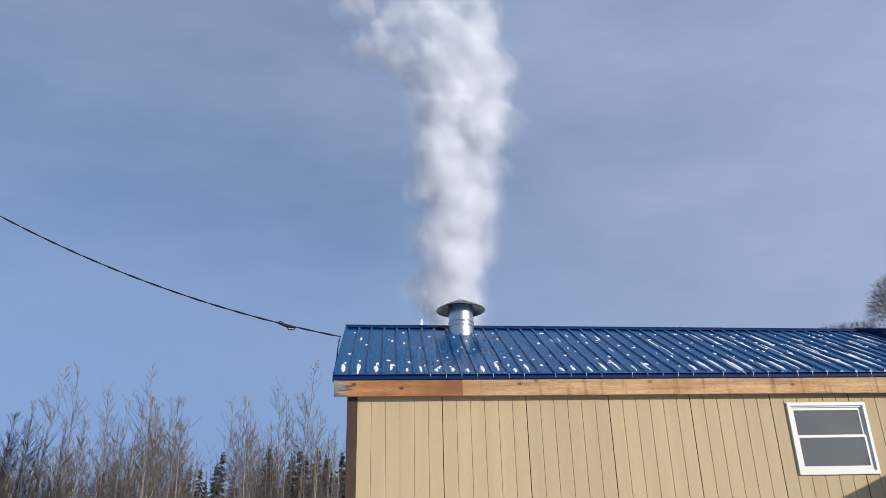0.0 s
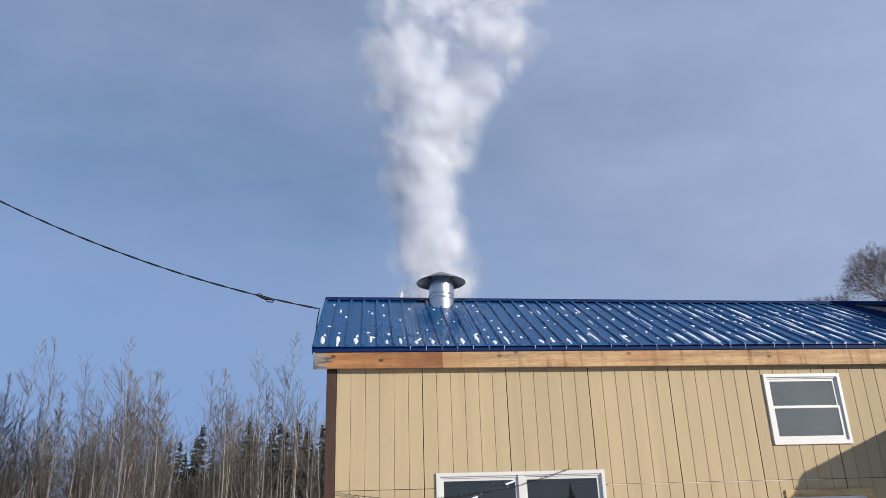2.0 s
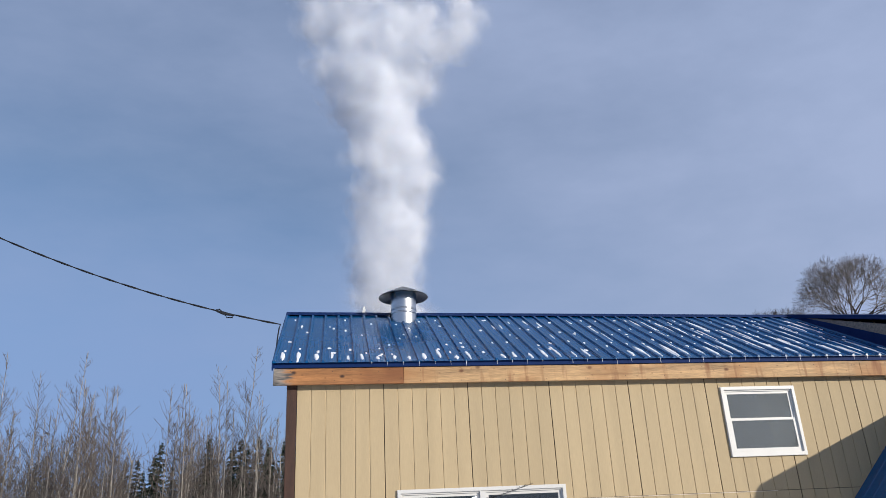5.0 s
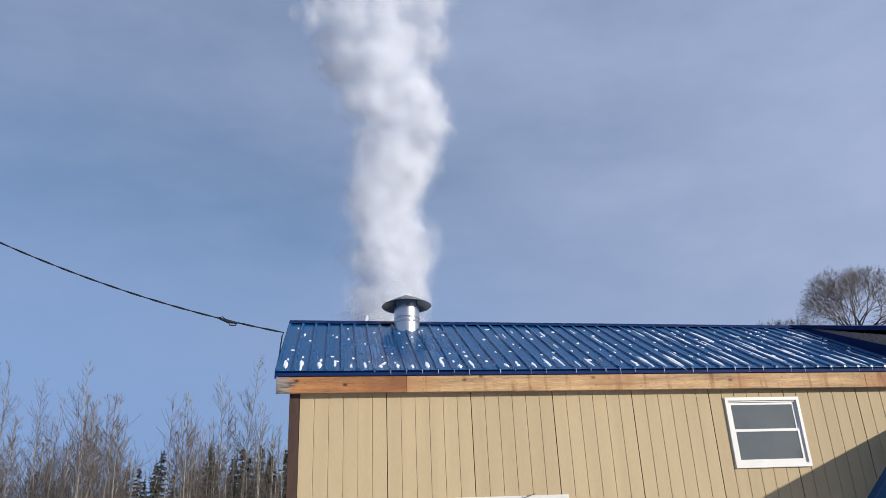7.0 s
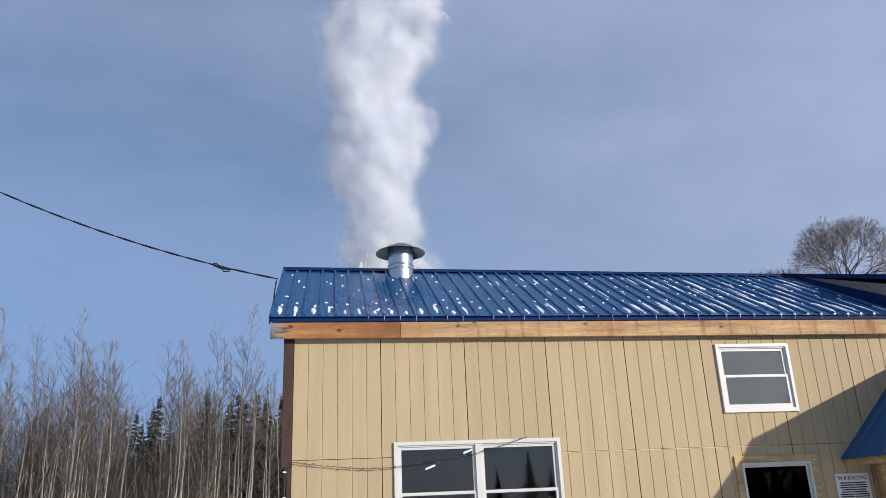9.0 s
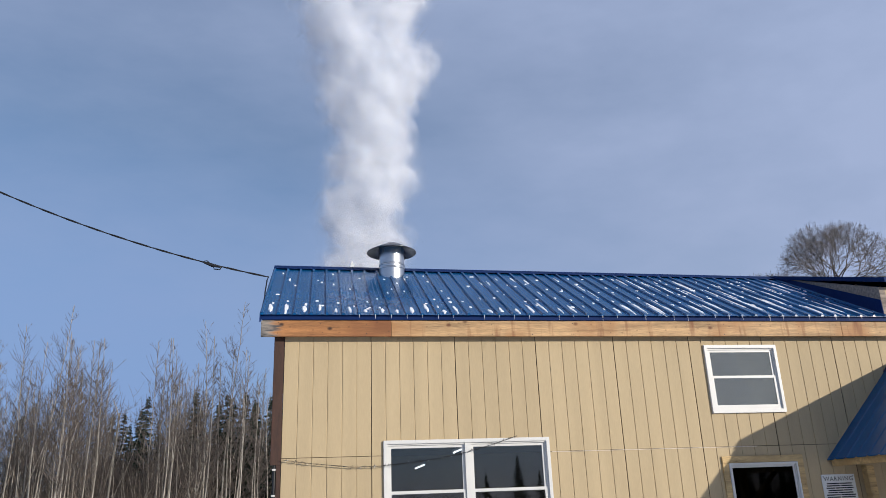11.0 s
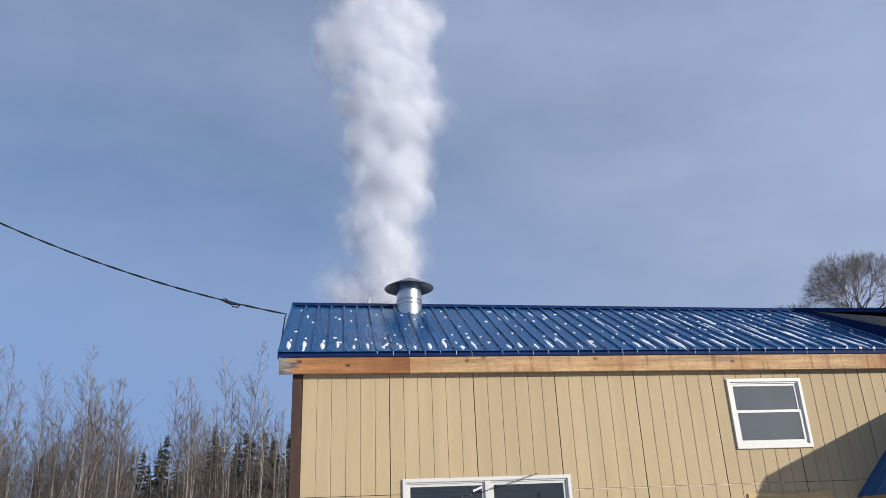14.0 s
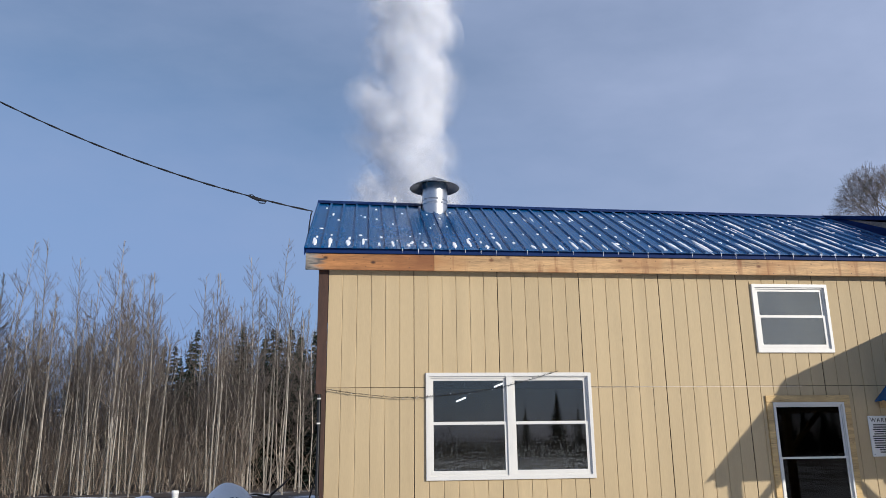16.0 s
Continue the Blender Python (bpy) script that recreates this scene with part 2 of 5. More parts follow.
def glass(name, tint, gloss=0.004, ior=1.9, frost=False, dust=0.0):
    m = bpy.data.materials.new(name)
    m.use_nodes = True
    nt = m.node_tree
    nt.nodes.clear()
    N, L = nt.nodes.new, nt.links.new
    clear, shine, fres, mix = N("ShaderNodeBsdfTransparent"), N("ShaderNodeBsdfGlossy"), N("ShaderNodeFresnel"), N("ShaderNodeMixShader")
    clear.inputs["Color"].default_value = (*tint, 1)
    shine.inputs["Roughness"].default_value = gloss
    fres.inputs["IOR"].default_value = ior
    L(fres.outputs[0], mix.inputs[0])
    L(clear.outputs[0], mix.inputs[1])
    L(shine.outputs[0], mix.inputs[2])
    last = mix.outputs[0]
    if dust:
        film, mx, co, no, cut = N("ShaderNodeBsdfDiffuse"), N("ShaderNodeMixShader"), N("ShaderNodeTexCoord"), N("ShaderNodeTexNoise"), N("ShaderNodeMapRange")
        film.inputs["Color"].default_value = (0.30, 0.32, 0.32, 1)
        no.inputs["Scale"].default_value, no.inputs["Detail"].default_value = 3.0, 5
        L(co.outputs["Object"], no.inputs["Vector"])
        L(no.outputs["Fac"], cut.inputs["Value"])
        cut.inputs["To Min"].default_value, cut.inputs["To Max"].default_value = dust * 0.8, dust * 1.2
        L(cut.outputs["Result"], mx.inputs[0])
        L(last, mx.inputs[1])
        L(film.outputs[0], mx.inputs[2])
        last = mx.outputs[0]
    if frost:
        # crystals of frost, thicker towards the sill; they also paint in mirrored snow patches
        co, no, sep, up, add, cut = N("ShaderNodeTexCoord"), N("ShaderNodeTexNoise"), N("ShaderNodeSeparateXYZ"), N("ShaderNodeMapRange"), N("ShaderNodeMath"), N("ShaderNodeMapRange")
        no.inputs["Scale"].default_value, no.inputs["Detail"].default_value, no.inputs["Roughness"].default_value = 42, 3, 0.7
        L(co.outputs["Object"], no.inputs["Vector"])
        L(co.outputs["Object"], sep.inputs["Vector"])
        L(sep.outputs["Z"], up.inputs["Value"])
        up.inputs["From Min"].default_value, up.inputs["From Max"].default_value = 0.95, 1.5
        up.inputs["To Min"].default_value, up.inputs["To Max"].default_value = 0.03, -0.07
        L(no.outputs["Fac"], add.inputs[0])
        L(up.outputs["Result"], add.inputs[1])
        L(add.outputs[0], cut.inputs["Value"])
        cut.inputs["From Min"].default_value, cut.inputs["From Max"].default_value = 0.52, 0.62
        cut.inputs["To Max"].default_value = 0.30
        ice, mx = N("ShaderNodeBsdfDiffuse"), N("ShaderNodeMixShader")
        ice.inputs["Color"].default_value = (0.42, 0.44, 0.45, 1)
        L(cut.outputs["Result"], mx.inputs[0])
        L(last, mx.inputs[1])
        L(ice.outputs[0], mx.inputs[2])
        last = mx.outputs[0]
    L(last, N("ShaderNodeOutputMaterial").inputs["Surface"])
    return m


def steam_material():
    """Lit droplets: scatters forwards and backwards, thins out to the rim of every wisp."""
    m = bpy.data.materials.new("steam")
    m.use_nodes = True
    nt = m.node_tree
    nt.nodes.clear()
    N, L = nt.nodes.new, nt.links.new
    uv, mid, dist = N("ShaderNodeTexCoord"), N("ShaderNodeVectorMath"), N("ShaderNodeMapRange")
    mid.operation = "DISTANCE"
    mid.inputs[1].default_value = (0.5, 0.5, 0)
    L(uv.outputs["UV"], mid.inputs[0])
    dist.interpolation_type = "SMOOTHSTEP"
    dist.inputs["From Min"].default_value, dist.inputs["From Max"].default_value = 0.5, 0.05
    L(mid.outputs["Value"], dist.inputs["Value"])
    no = N("ShaderNodeTexNoise")
    no.inputs["Scale"].default_value, no.inputs["Detail"].default_value = 1.8, 2
    L(uv.outputs["Object"], no.inputs["Vector"])
    nr = N("ShaderNodeMapRange")
    nr.inputs["From Min"].default_value, nr.inputs["From Max"].default_value = 0.3, 0.65
    nr.inputs["To Min"].default_value, nr.inputs["To Max"].default_value = 0.5, 1.0
    L(no.outputs["Fac"], nr.inputs["Value"])
    mul, mul2 = N("ShaderNodeMath"), N("ShaderNodeMath")
    mul.operation = mul2.operation = "MULTIPLY"
    L(dist.outputs["Result"], mul.inputs[0])
    L(nr.outputs["Result"], mul.inputs[1])
    # each puff thins out from its middle
    far, ball, mul3 = N("ShaderNodeVectorMath"), N("ShaderNodeMapRange"), N("ShaderNodeMath")
    far.operation, mul3.operation = "LENGTH", "MULTIPLY"
    L(uv.outputs["Object"], far.inputs[0])
    ball.interpolation_type = "SMOOTHSTEP"
    ball.inputs["From Min"].default_value, ball.inputs["From Max"].default_value = 1.0, 0.1
    L(far.outputs["Value"], ball.inputs["Value"])
    L(mul.outputs[0], mul3.inputs[0])
    L(ball.outputs["Result"], mul3.inputs[1])
    L(mul3.outputs[0], mul2.inputs[0])
    mul2.inputs[1].default_value = STEAM_ALPHA
    dif, tra, both = N("ShaderNodeBsdfDiffuse"), N("ShaderNodeBsdfTranslucent"), N("ShaderNodeMixShader")
    dif.inputs["Color"].default_value = tra.inputs["Color"].default_value = (0.97, 0.98, 1.0, 1)
    both.inputs[0].default_value = 0.5
    L(dif.outputs[0], both.inputs[1])
    L(tra.outputs[0], both.inputs[2])
    clear, mix = N("ShaderNodeBsdfTransparent"), N("ShaderNodeMixShader")
    L(mul2.outputs[0], mix.inputs[0])
    L(clear.outputs[0], mix.inputs[1])
    L(both.outputs[0], mix.inputs[2])
    L(mix.outputs[0], N("ShaderNodeOutputMaterial").inputs["Surface"])
    return m


STEAM_ALPHA = 0.235
SIDING = material("tan_siding_paint", (0.465, 0.356, 0.206), 0.75, vary=0.07, grain=1.4, fine=38, bump=0.35, scale=(3, 3, 0.25), island=0.035)
CREAM = material("cream_flashing", (0.66, 0.56, 0.42), 0.6, vary=0.1, grain=3, fine=30)
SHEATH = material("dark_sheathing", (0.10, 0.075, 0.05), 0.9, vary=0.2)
PINE = knotty("pale_pine_board", (0.49, 0.305, 0.145), (0.38, 0.18, 0.065), (0.10, 0.036, 0.014), drips=True)
CEDAR = knotty("orange_brown_board", (0.38, 0.165, 0.055), (0.20, 0.07, 0.022), (0.05, 0.02, 0.008), weathered=True)
GREYWOOD = material("weathered_grey_wood", (0.27, 0.22, 0.18), 0.85, vary=0.35, grain=8, fine=50, bump=0.4, scale=(0.4, 3, 3))
BROWN = material("dark_brown_board", (0.055, 0.024, 0.014), 0.7, vary=0.3, grain=4, fine=40, bump=0.3, scale=(3, 3, 0.4))
BLUE = material("blue_roof_steel", (0.001, 0.078, 0.222), 0.26, spec=0.36, vary=0.12, grain=1.5, fine=25, bump=0.04, island=0.03)
BLUETRIM = material("blue_trim_steel", (0.004, 0.022, 0.10), 0.6, spec=0.12, vary=0.12, grain=2, fine=30, bump=0.03)
THINSNOW = ground_material()
SNOW = material("snow", (0.90, 0.91, 0.93), 0.6, vary=0.05, grain=2, fine=30, bump=0.4, depth=0.02)
WHITE = material("white_vinyl", (0.65, 0.635, 0.595), 0.4, vary=0.03, grain=3, fine=40, bump=0.03)
STEEL = material("bright_stainless", (0.66, 0.66, 0.66), 0.33, 1.0, vary=0.08, grain=3, fine=30, bump=0.03, scale=(1, 1, 4))
DULLSTEEL = material("dull_galvanised", (0.30, 0.31, 0.32), 0.45, 1.0, vary=0.15, grain=5, fine=30, bump=0.05)
BLACK = material("black_cable", (0.012, 0.012, 0.013), 0.5, vary=0.2)
GLASS = glass("window_glass", (0.62, 0.66, 0.68))
FROSTMIRROR = glass("frost_and_mirror_glass", (0.5, 0.53, 0.55), frost=True)
HAZYGLASS = glass("hazy_glass", (0.5, 0.53, 0.55), dust=0.27)
# low window's tint is darkened to paint in the shade of the room behind
SHADEGLASS = glass("room_shade_glass", (0.1, 0.105, 0.11), ior=1.27)
ROOM = material("room_shade_dark", (0.09, 0.08, 0.07), 0.8, vary=0.2)
ROUGHPINE = knotty("rough_sawn_trim", (0.58, 0.40, 0.18), (0.40, 0.27, 0.12), (0.12, 0.06, 0.03))
SIGNWHITE = material("sign_white", (0.72, 0.72, 0.70), 0.45, vary=0.03)
INK = material("black_print", (0.02, 0.02, 0.02), 0.5, vary=0.1)
BARK = material("grey_aspen_bark", (0.34, 0.305, 0.255), 0.85, vary=0.45, grain=2.2, fine=18, bump=0.4, scale=(1, 1, 0.6), island=0.25)
TWIG = material("brown_grey_twigs", (0.15, 0.122, 0.102), 0.85, vary=0.35, grain=1.5, fine=10, bump=0.0, island=0.3)
DARKBARK = material("dark_hardwood_bark", (0.055, 0.048, 0.045), 0.9, vary=0.25, grain=2, fine=15, bump=0.0)
MAPLETWIG = material("brown_maple_twigs", (0.19, 0.16, 0.14), 0.9, vary=0.3, grain=2, fine=15, bump=0.0)
NEEDLES = material("spruce_needles", (0.022, 0.036, 0.022), 0.8, vary=0.4, grain=1.2, fine=9, bump=0.0, island=0.25)
BRUSH = material("dead_brush", (0.30, 0.235, 0.18), 0.9, vary=0.4, grain=0.8, fine=6, bump=0.0)
TARP = material("blue_tarp", (0.015, 0.05, 0.13), 0.5, vary=0.2, grain=4, fine=30, bump=0.2)
STEAM = steam_material()


# ---- mesh helpers ----
def box(bm, x0, x1, y0, y1, z0, z1):
    v = [bm.verts.new((x, y, z)) for z in (z0, z1) for y in (y0, y1) for x in (x0, x1)]
    for q in ((0, 2, 3, 1), (4, 5, 7, 6), (0, 1, 5, 4), (1, 3, 7, 5), (3, 2, 6, 7), (2, 0, 4, 6)):
        bm.faces.new([v[i] for i in q])


def prism(bm, poly, fn0, fn1):
    """Joins a polygon, placed once by fn0 and once by fn1."""
    a, b = [bm.verts.new(fn0(*p)) for p in poly], [bm.verts.new(fn1(*p)) for p in poly]
    n = len(poly)
    for i in range(n):
        bm.faces.new((a[i], a[(i + 1) % n], b[(i + 1) % n], b[i]))
    bm.faces.new(a[::-1])
    bm.faces.new(b)


def rounded(bm, width=0.006):
    bmesh.ops.bevel(bm, geom=bm.edges[:], offset=width, segments=2, affect="EDGES", clamp_overlap=True)


def mesh_of(name, bm, mat, smooth=False):
    bmesh.ops.recalc_face_normals(bm, faces=bm.faces[:])
    me = bpy.data.meshes.new(name)
    bm.to_mesh(me)
    bm.free()
    me.materials.append(mat)
    if smooth:
        me.shade_smooth()
    return me


def part(name, bm, mat, parent, label="", smooth=False):
    ob = new(name, mesh_of(name, bm, mat, smooth))
    ob.parent = parent
    return tagged(ob, label)


def thing(name, label, category, group="", kind="", at=(0, 0, 0)):
    ob = new(name)
    ob.location = at
    ob.empty_display_size = 0.1
    return tagged(ob, label, category, group, kind)


def ring(bm, x0, x1, y0, y1, z0, z1, t, sill=None):
    """A closed mitred frame of width t, with its own width at the sill."""
    b = t if sill is None else sill
    loops = [[bm.verts.new((x, y, z)) for x, z in ((x0 + i * t, z0 + i * b), (x1 - i * t, z0 + i * b), (x1 - i * t, z1 - i * t), (x0 + i * t, z1 - i * t))]
             for y in (y0, y1) for i in (0, 1)]
    fo, fi, bo, bi = loops
    for k in range(4):
        j = (k + 1) % 4
        for p, q in ((fo, fi), (fi, bi), (bi, bo), (bo, fo)):
            bm.faces.new((p[k], p[j], q[j], q[k]))


def boxes(name, mat, parent, cuts, label="", bevel=0.0):
    bm = bmesh.new()
    for c in cuts:
        box(bm, *c)
    if bevel:
        rounded(bm, bevel)
    return part(name, bm, mat, parent, label)


def without(rect, holes):
    """The rectangle x0, x1, z0, z1 less the holes, as rectangles."""
    out = [rect]
    for a0, a1, c0, c1 in holes:
        nxt = []
        for x0, x1, z0, z1 in out:
            if a1 <= x0 or a0 >= x1 or c1 <= z0 or c0 >= z1:
                nxt.append((x0, x1, z0, z1))
                continue
            if c0 > z0:
                nxt.append((x0, x1, z0, c0))
            if c1 < z1:
                nxt.append((x0, x1, c1, z1))
            m0, m1 = max(z0, c0), min(z1, c1)
            if a0 > x0:
                nxt.append((x0, a0, m0, m1))
            if a1 < x1:
                nxt.append((a1, x1, m0, m1))
        out = nxt
    return out


class Tubes:
    """Collects tapered tubes and loose faces, and makes one mesh of them."""

    def __init__(self):
        self.v, self.f = [], []

    def tube(self, pts, radii, sides=4):
        n0 = len(self.v)
        for i, p in enumerate(pts):
            d = (pts[min(i + 1, len(pts) - 1)] - pts[max(i - 1, 0)]).normalized()
            a = d.orthogonal().normalized()
            b = d.cross(a)
            for k in range(sides):
                w = 2 * math.pi * k / sides
                q = p + (a * math.cos(w) + b * math.sin(w)) * radii[i]
                self.v.append((q.x, q.y, q.z))
        for i in range(len(pts) - 1):
            for k in range(sides):
                k2 = (k + 1) % sides
                self.f.append((n0 + i * sides + k, n0 + i * sides + k2, n0 + (i + 1) * sides + k2, n0 + (i + 1) * sides + k))

    def face(self, *ps):
        n0 = len(self.v)
        self.v.extend((p.x, p.y, p.z) for p in ps)
        self.f.append(tuple(range(n0, n0 + len(ps))))

    def mesh(self, name, mat, smooth=True):
        me = bpy.data.meshes.new(name)
        me.from_pydata(self.v, [], self.f)
        me.materials.append(mat)
        if smooth:
            me.shade_smooth()
        return me

    def part(self, name, mat, parent, label="", smooth=True):
        ob = new(name, self.mesh(name, mat, smooth))
        ob.parent = parent
        return tagged(ob, label)


def turned(name, profile, mat, parent, at, label="", sides=40):
    """A body turned round an upright axis, from (radius, height) pairs."""
    bm = bmesh.new()
    rings = []
    for r, z in profile:
        rings.append([bm.verts.new((at[0] + r * math.cos(2 * math.pi * k / sides), at[1] + r * math.sin(2 * math.pi * k / sides), z)) for k in range(sides)])
    for a, b in zip(rings, rings[1:]):
        for k in range(sides):
            bm.faces.new((a[k], a[(k + 1) % sides], b[(k + 1) % sides], b[k]))
    return part(name, bm, mat, parent, label, smooth=True)


# ---- ground ----
def ground_height(x, y):
    n = 0.10 * noise.noise(Vector((x * 0.25, y * 0.25, 3.0))) + 0.05 * noise.noise(Vector((x * 0.9, y * 0.9, 7.0)))
    far = max(0.0, min(1.0, (y - 6) / 20))
    near = 0.3 if -12 < y < 7 and -3 < x < 17 else 1.0
    return n * near - 0.65 * far


def make_ground():
    def axis():
        a = [i * 0.6 for i in range(-60, 61)]
        step, x = 1.0, 36.0
        while x < 2500:
            step *= 1.35
            x += step
            a += [x, -x]
        return sorted(a)
    ax = axis()
    n = len(ax)
    v = [(x, y, ground_height(x, y) if abs(x) < 60 and abs(y) < 60 else -0.65 if y > 0 else 0.0) for y in ax for x in ax]
    f = [(j * n + i, j * n + i + 1, (j + 1) * n + i + 1, (j + 1) * n + i) for j in range(n - 1) for i in range(n - 1)]
    me = bpy.data.meshes.new("ground")
    me.from_pydata(v, [], f)
    me.materials.append(THINSNOW)
    me.shade_smooth()
    tagged(new("ground", me), "thin snow and brown litter round the building and into the woods", "ground", kind="structure")


make_ground()

# ---- the sugar house ----
LEN, DEEP = 15.6, 5.28
RIDGE_Y, RIDGE_Z = 2.64, 5.61
EAVE_Y, EAVE_Z = -0.17, 4.045
PITCH = (RIDGE_Z - EAVE_Z) / (RIDGE_Y - EAVE_Y)
RAKE = -0.334
SEAM = 2.105
BIG = (1.37, 3.725, 0.864, 2.304)
SMALL = (6.28, 7.48, 2.587, 3.616)
LOW = (6.31, 7.60, 0.44, 1.965)
OPENINGS = [(a + 0.03, b - 0.03, c + 0.03, d - 0.03) for a, b, c, d in (BIG, SMALL, LOW)]
house = thing("sugar_house", "tan panel sided sugar house with a snow specked blue steel roof", "house")


def sag(x, y):
    """The ridge has settled a little towards the east, the eave hardly at all."""
    u = max(0.0, min(1.0, (y - EAVE_Y) / (RIDGE_Y - EAVE_Y)))
    return -(0.0008 + 0.0097 * u) * (x + 0.3) + 0.010 * (1 - u)


def settle(ob):
    for v in ob.data.vertices:
        v.co.z += sag(v.co.x, v.co.y)
    return ob


def roof_z(y):
    return RIDGE_Z - PITCH * abs(y - RIDGE_Y)


def make_walls():
    bm = bmesh.new()
    xs = sorted({0.0, LEN, *[v for o in OPENINGS for v in o[:2]]})
    zs = sorted({-0.3, 3.95, *[v for o in OPENINGS for v in o[2:]]})
    for x0, x1 in zip(xs, xs[1:]):
        for z0, z1 in zip(zs, zs[1:]):
            if not any(a <= x0 and x1 <= b and c <= z0 and z1 <= d for a, b, c, d in OPENINGS):
                box(bm, x0, x1, 0.016, 0.14, z0, z1)
    bmesh.ops.remove_doubles(bm, verts=bm.verts[:], dist=0.0005)
    front = part("wall", bm, SHEATH, house, "front wall behind tan grooved siding")
    boxes("wall", SIDING, house, [(0.0, LEN, DEEP - 0.14, DEEP, -0.3, 3.95)], "back wall")
    for x0, x1 in ((0.0, 0.14), (LEN - 0.14, LEN)):
        bm = bmesh.new()
        poly = [(0.142, -0.3), (DEEP - 0.142, -0.3), (DEEP - 0.142, 3.95), (RIDGE_Y, RIDGE_Z - 0.22), (0.142, 3.95)]
        prism(bm, poly, lambda y, z: (x0, y, z), lambda y, z: (x1, y, z))
        part("wall", bm, SIDING, house, "gable wall")
    # unseen floor, ceiling and partition are added; their dark colour paints the unlit room
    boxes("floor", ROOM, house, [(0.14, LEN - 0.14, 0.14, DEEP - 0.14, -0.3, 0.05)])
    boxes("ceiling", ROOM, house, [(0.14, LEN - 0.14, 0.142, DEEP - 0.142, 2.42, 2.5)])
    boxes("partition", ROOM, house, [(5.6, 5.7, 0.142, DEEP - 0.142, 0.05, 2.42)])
    return front


front_wall = make_walls()


def make_corner_boards():
    boxes("corner_board", BROWN, house, [(-0.14, -0.002, -0.012, 0.03, 2.02, 3.9)], "dark brown corner board", 0.004)
    boxes("corner_board", BROWN, house, [(-0.06, -0.002, -0.012, 0.03, -0.2, 2.018)], "dark brown lower corner board", 0.004)


make_corner_boards()


def make_fascia():
    z0, z1 = 3.728, 3.960
    joints = [RAKE + 0.012, 1.492, 8.6, LEN + 0.3]
    for i, (a, b) in enumerate(zip(joints, joints[1:])):
        boxes("fascia_board", CEDAR if i == 0 else PINE, house, [(a, b - 0.003, EAVE_Y + 0.034, EAVE_Y + 0.07, z0, z1)],
              "orange brown stained fascia board with a grey end" if i == 0 else "pale knotty pine fascia board", 0.003)
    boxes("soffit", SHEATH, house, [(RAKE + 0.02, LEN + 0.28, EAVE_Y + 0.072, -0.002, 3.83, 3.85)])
    # nail heads on the boards
    bm = bmesh.new()
    rnd = random.Random(5)
    x = -0.1
    while x < LEN:
        for z in (z0 + 0.04, z1 - 0.05):
            bmesh.ops.create_circle(bm, cap_ends=True, segments=6, radius=0.006,
                                    matrix=pose(x + rnd.uniform(-0.02, 0.02), EAVE_Y + 0.032, z + rnd.uniform(-0.015, 0.015), 90))
        x += 0.61
    tagged(part("nail_heads", bm, INK, house), kind="stuff")


make_fascia()


def make_roof():
    roof = part("roof", (lambda bm: (prism(bm, [(EAVE_Y + 0.02, EAVE_Z - 0.06), (RIDGE_Y, RIDGE_Z - 0.045), (RIDGE_Y, RIDGE_Z - 0.16), (EAVE_Y + 0.12, EAVE_Z - 0.12)],
                                           lambda y, z: (RAKE + 0.03, y, z), lambda y, z: (LEN + 0.3, y, z)), bm)[1])(bmesh.new()), SHEATH, house, "blue ribbed steel roof")
    # back slope, open where the steam leaves
    bm = bmesh.new()
    for x0, x1, y0, y1 in ((RAKE, 0.75, RIDGE_Y, DEEP + 0.3), (2.75, LEN + 0.33, RIDGE_Y, DEEP + 0.3), (0.75, 2.75, 4.75, DEEP + 0.3), (0.75, 2.75, RIDGE_Y, 2.95)):
        prism(bm, [(y0, roof_z(y0)), (y1, roof_z(y1)), (y1, roof_z(y1) - 0.12), (y0, roof_z(y0) - 0.12)],
              lambda y, z: (x0, y, z), lambda y, z: (x1, y, z))
    part("back_slope", bm, BLUE, roof)
    return roof


roof = make_roof()


def make_ridge_and_trim():
    bm = bmesh.new()
    prism(bm, [(RIDGE_Y - 0.17, roof_z(RIDGE_Y - 0.17) + 0.033), (RIDGE_Y, RIDGE_Z + 0.042), (RIDGE_Y + 0.17, roof_z(RIDGE_Y + 0.17) + 0.022),
               (RIDGE_Y + 0.17, roof_z(RIDGE_Y + 0.17) + 0.018), (RIDGE_Y, RIDGE_Z + 0.035), (RIDGE_Y - 0.17, roof_z(RIDGE_Y - 0.17) + 0.029)],
          lambda y, z: (RAKE - 0.01, y, z), lambda y, z: (LEN + 0.33, y, z))
    part("ridge_cap", bm, BLUETRIM, house, "blue steel ridge cap")
    bm = bmesh.new()
    prism(bm, [(EAVE_Y - 0.012, EAVE_Z - 0.002), (RIDGE_Y, RIDGE_Z + 0.02), (RIDGE_Y, RIDGE_Z - 0.1), (EAVE_Y - 0.012, EAVE_Z - 0.12)],
          lambda y, z: (RAKE - 0.012, y, z), lambda y, z: (RAKE + 0.006, y, z))
    part("rake_trim", bm, BLUETRIM, house, "blue steel rake trim")
    bm = bmesh.new()
    box(bm, RAKE + 0.008, LEN + 0.32, EAVE_Y + 0.008, EAVE_Y + 0.028, 3.962, 4.036)
    rounded(bm, 0.003)
    part("drip_edge", bm, BLUETRIM, house, "blue steel drip edge")


make_ridge_and_trim()
for ob in (roof, *roof.children, *[o for o in house.children if o.name.split(".")[0] in ("fascia_board", "soffit", "nail_heads", "ridge_cap", "rake_trim", "drip_edge")]):
    settle(ob)


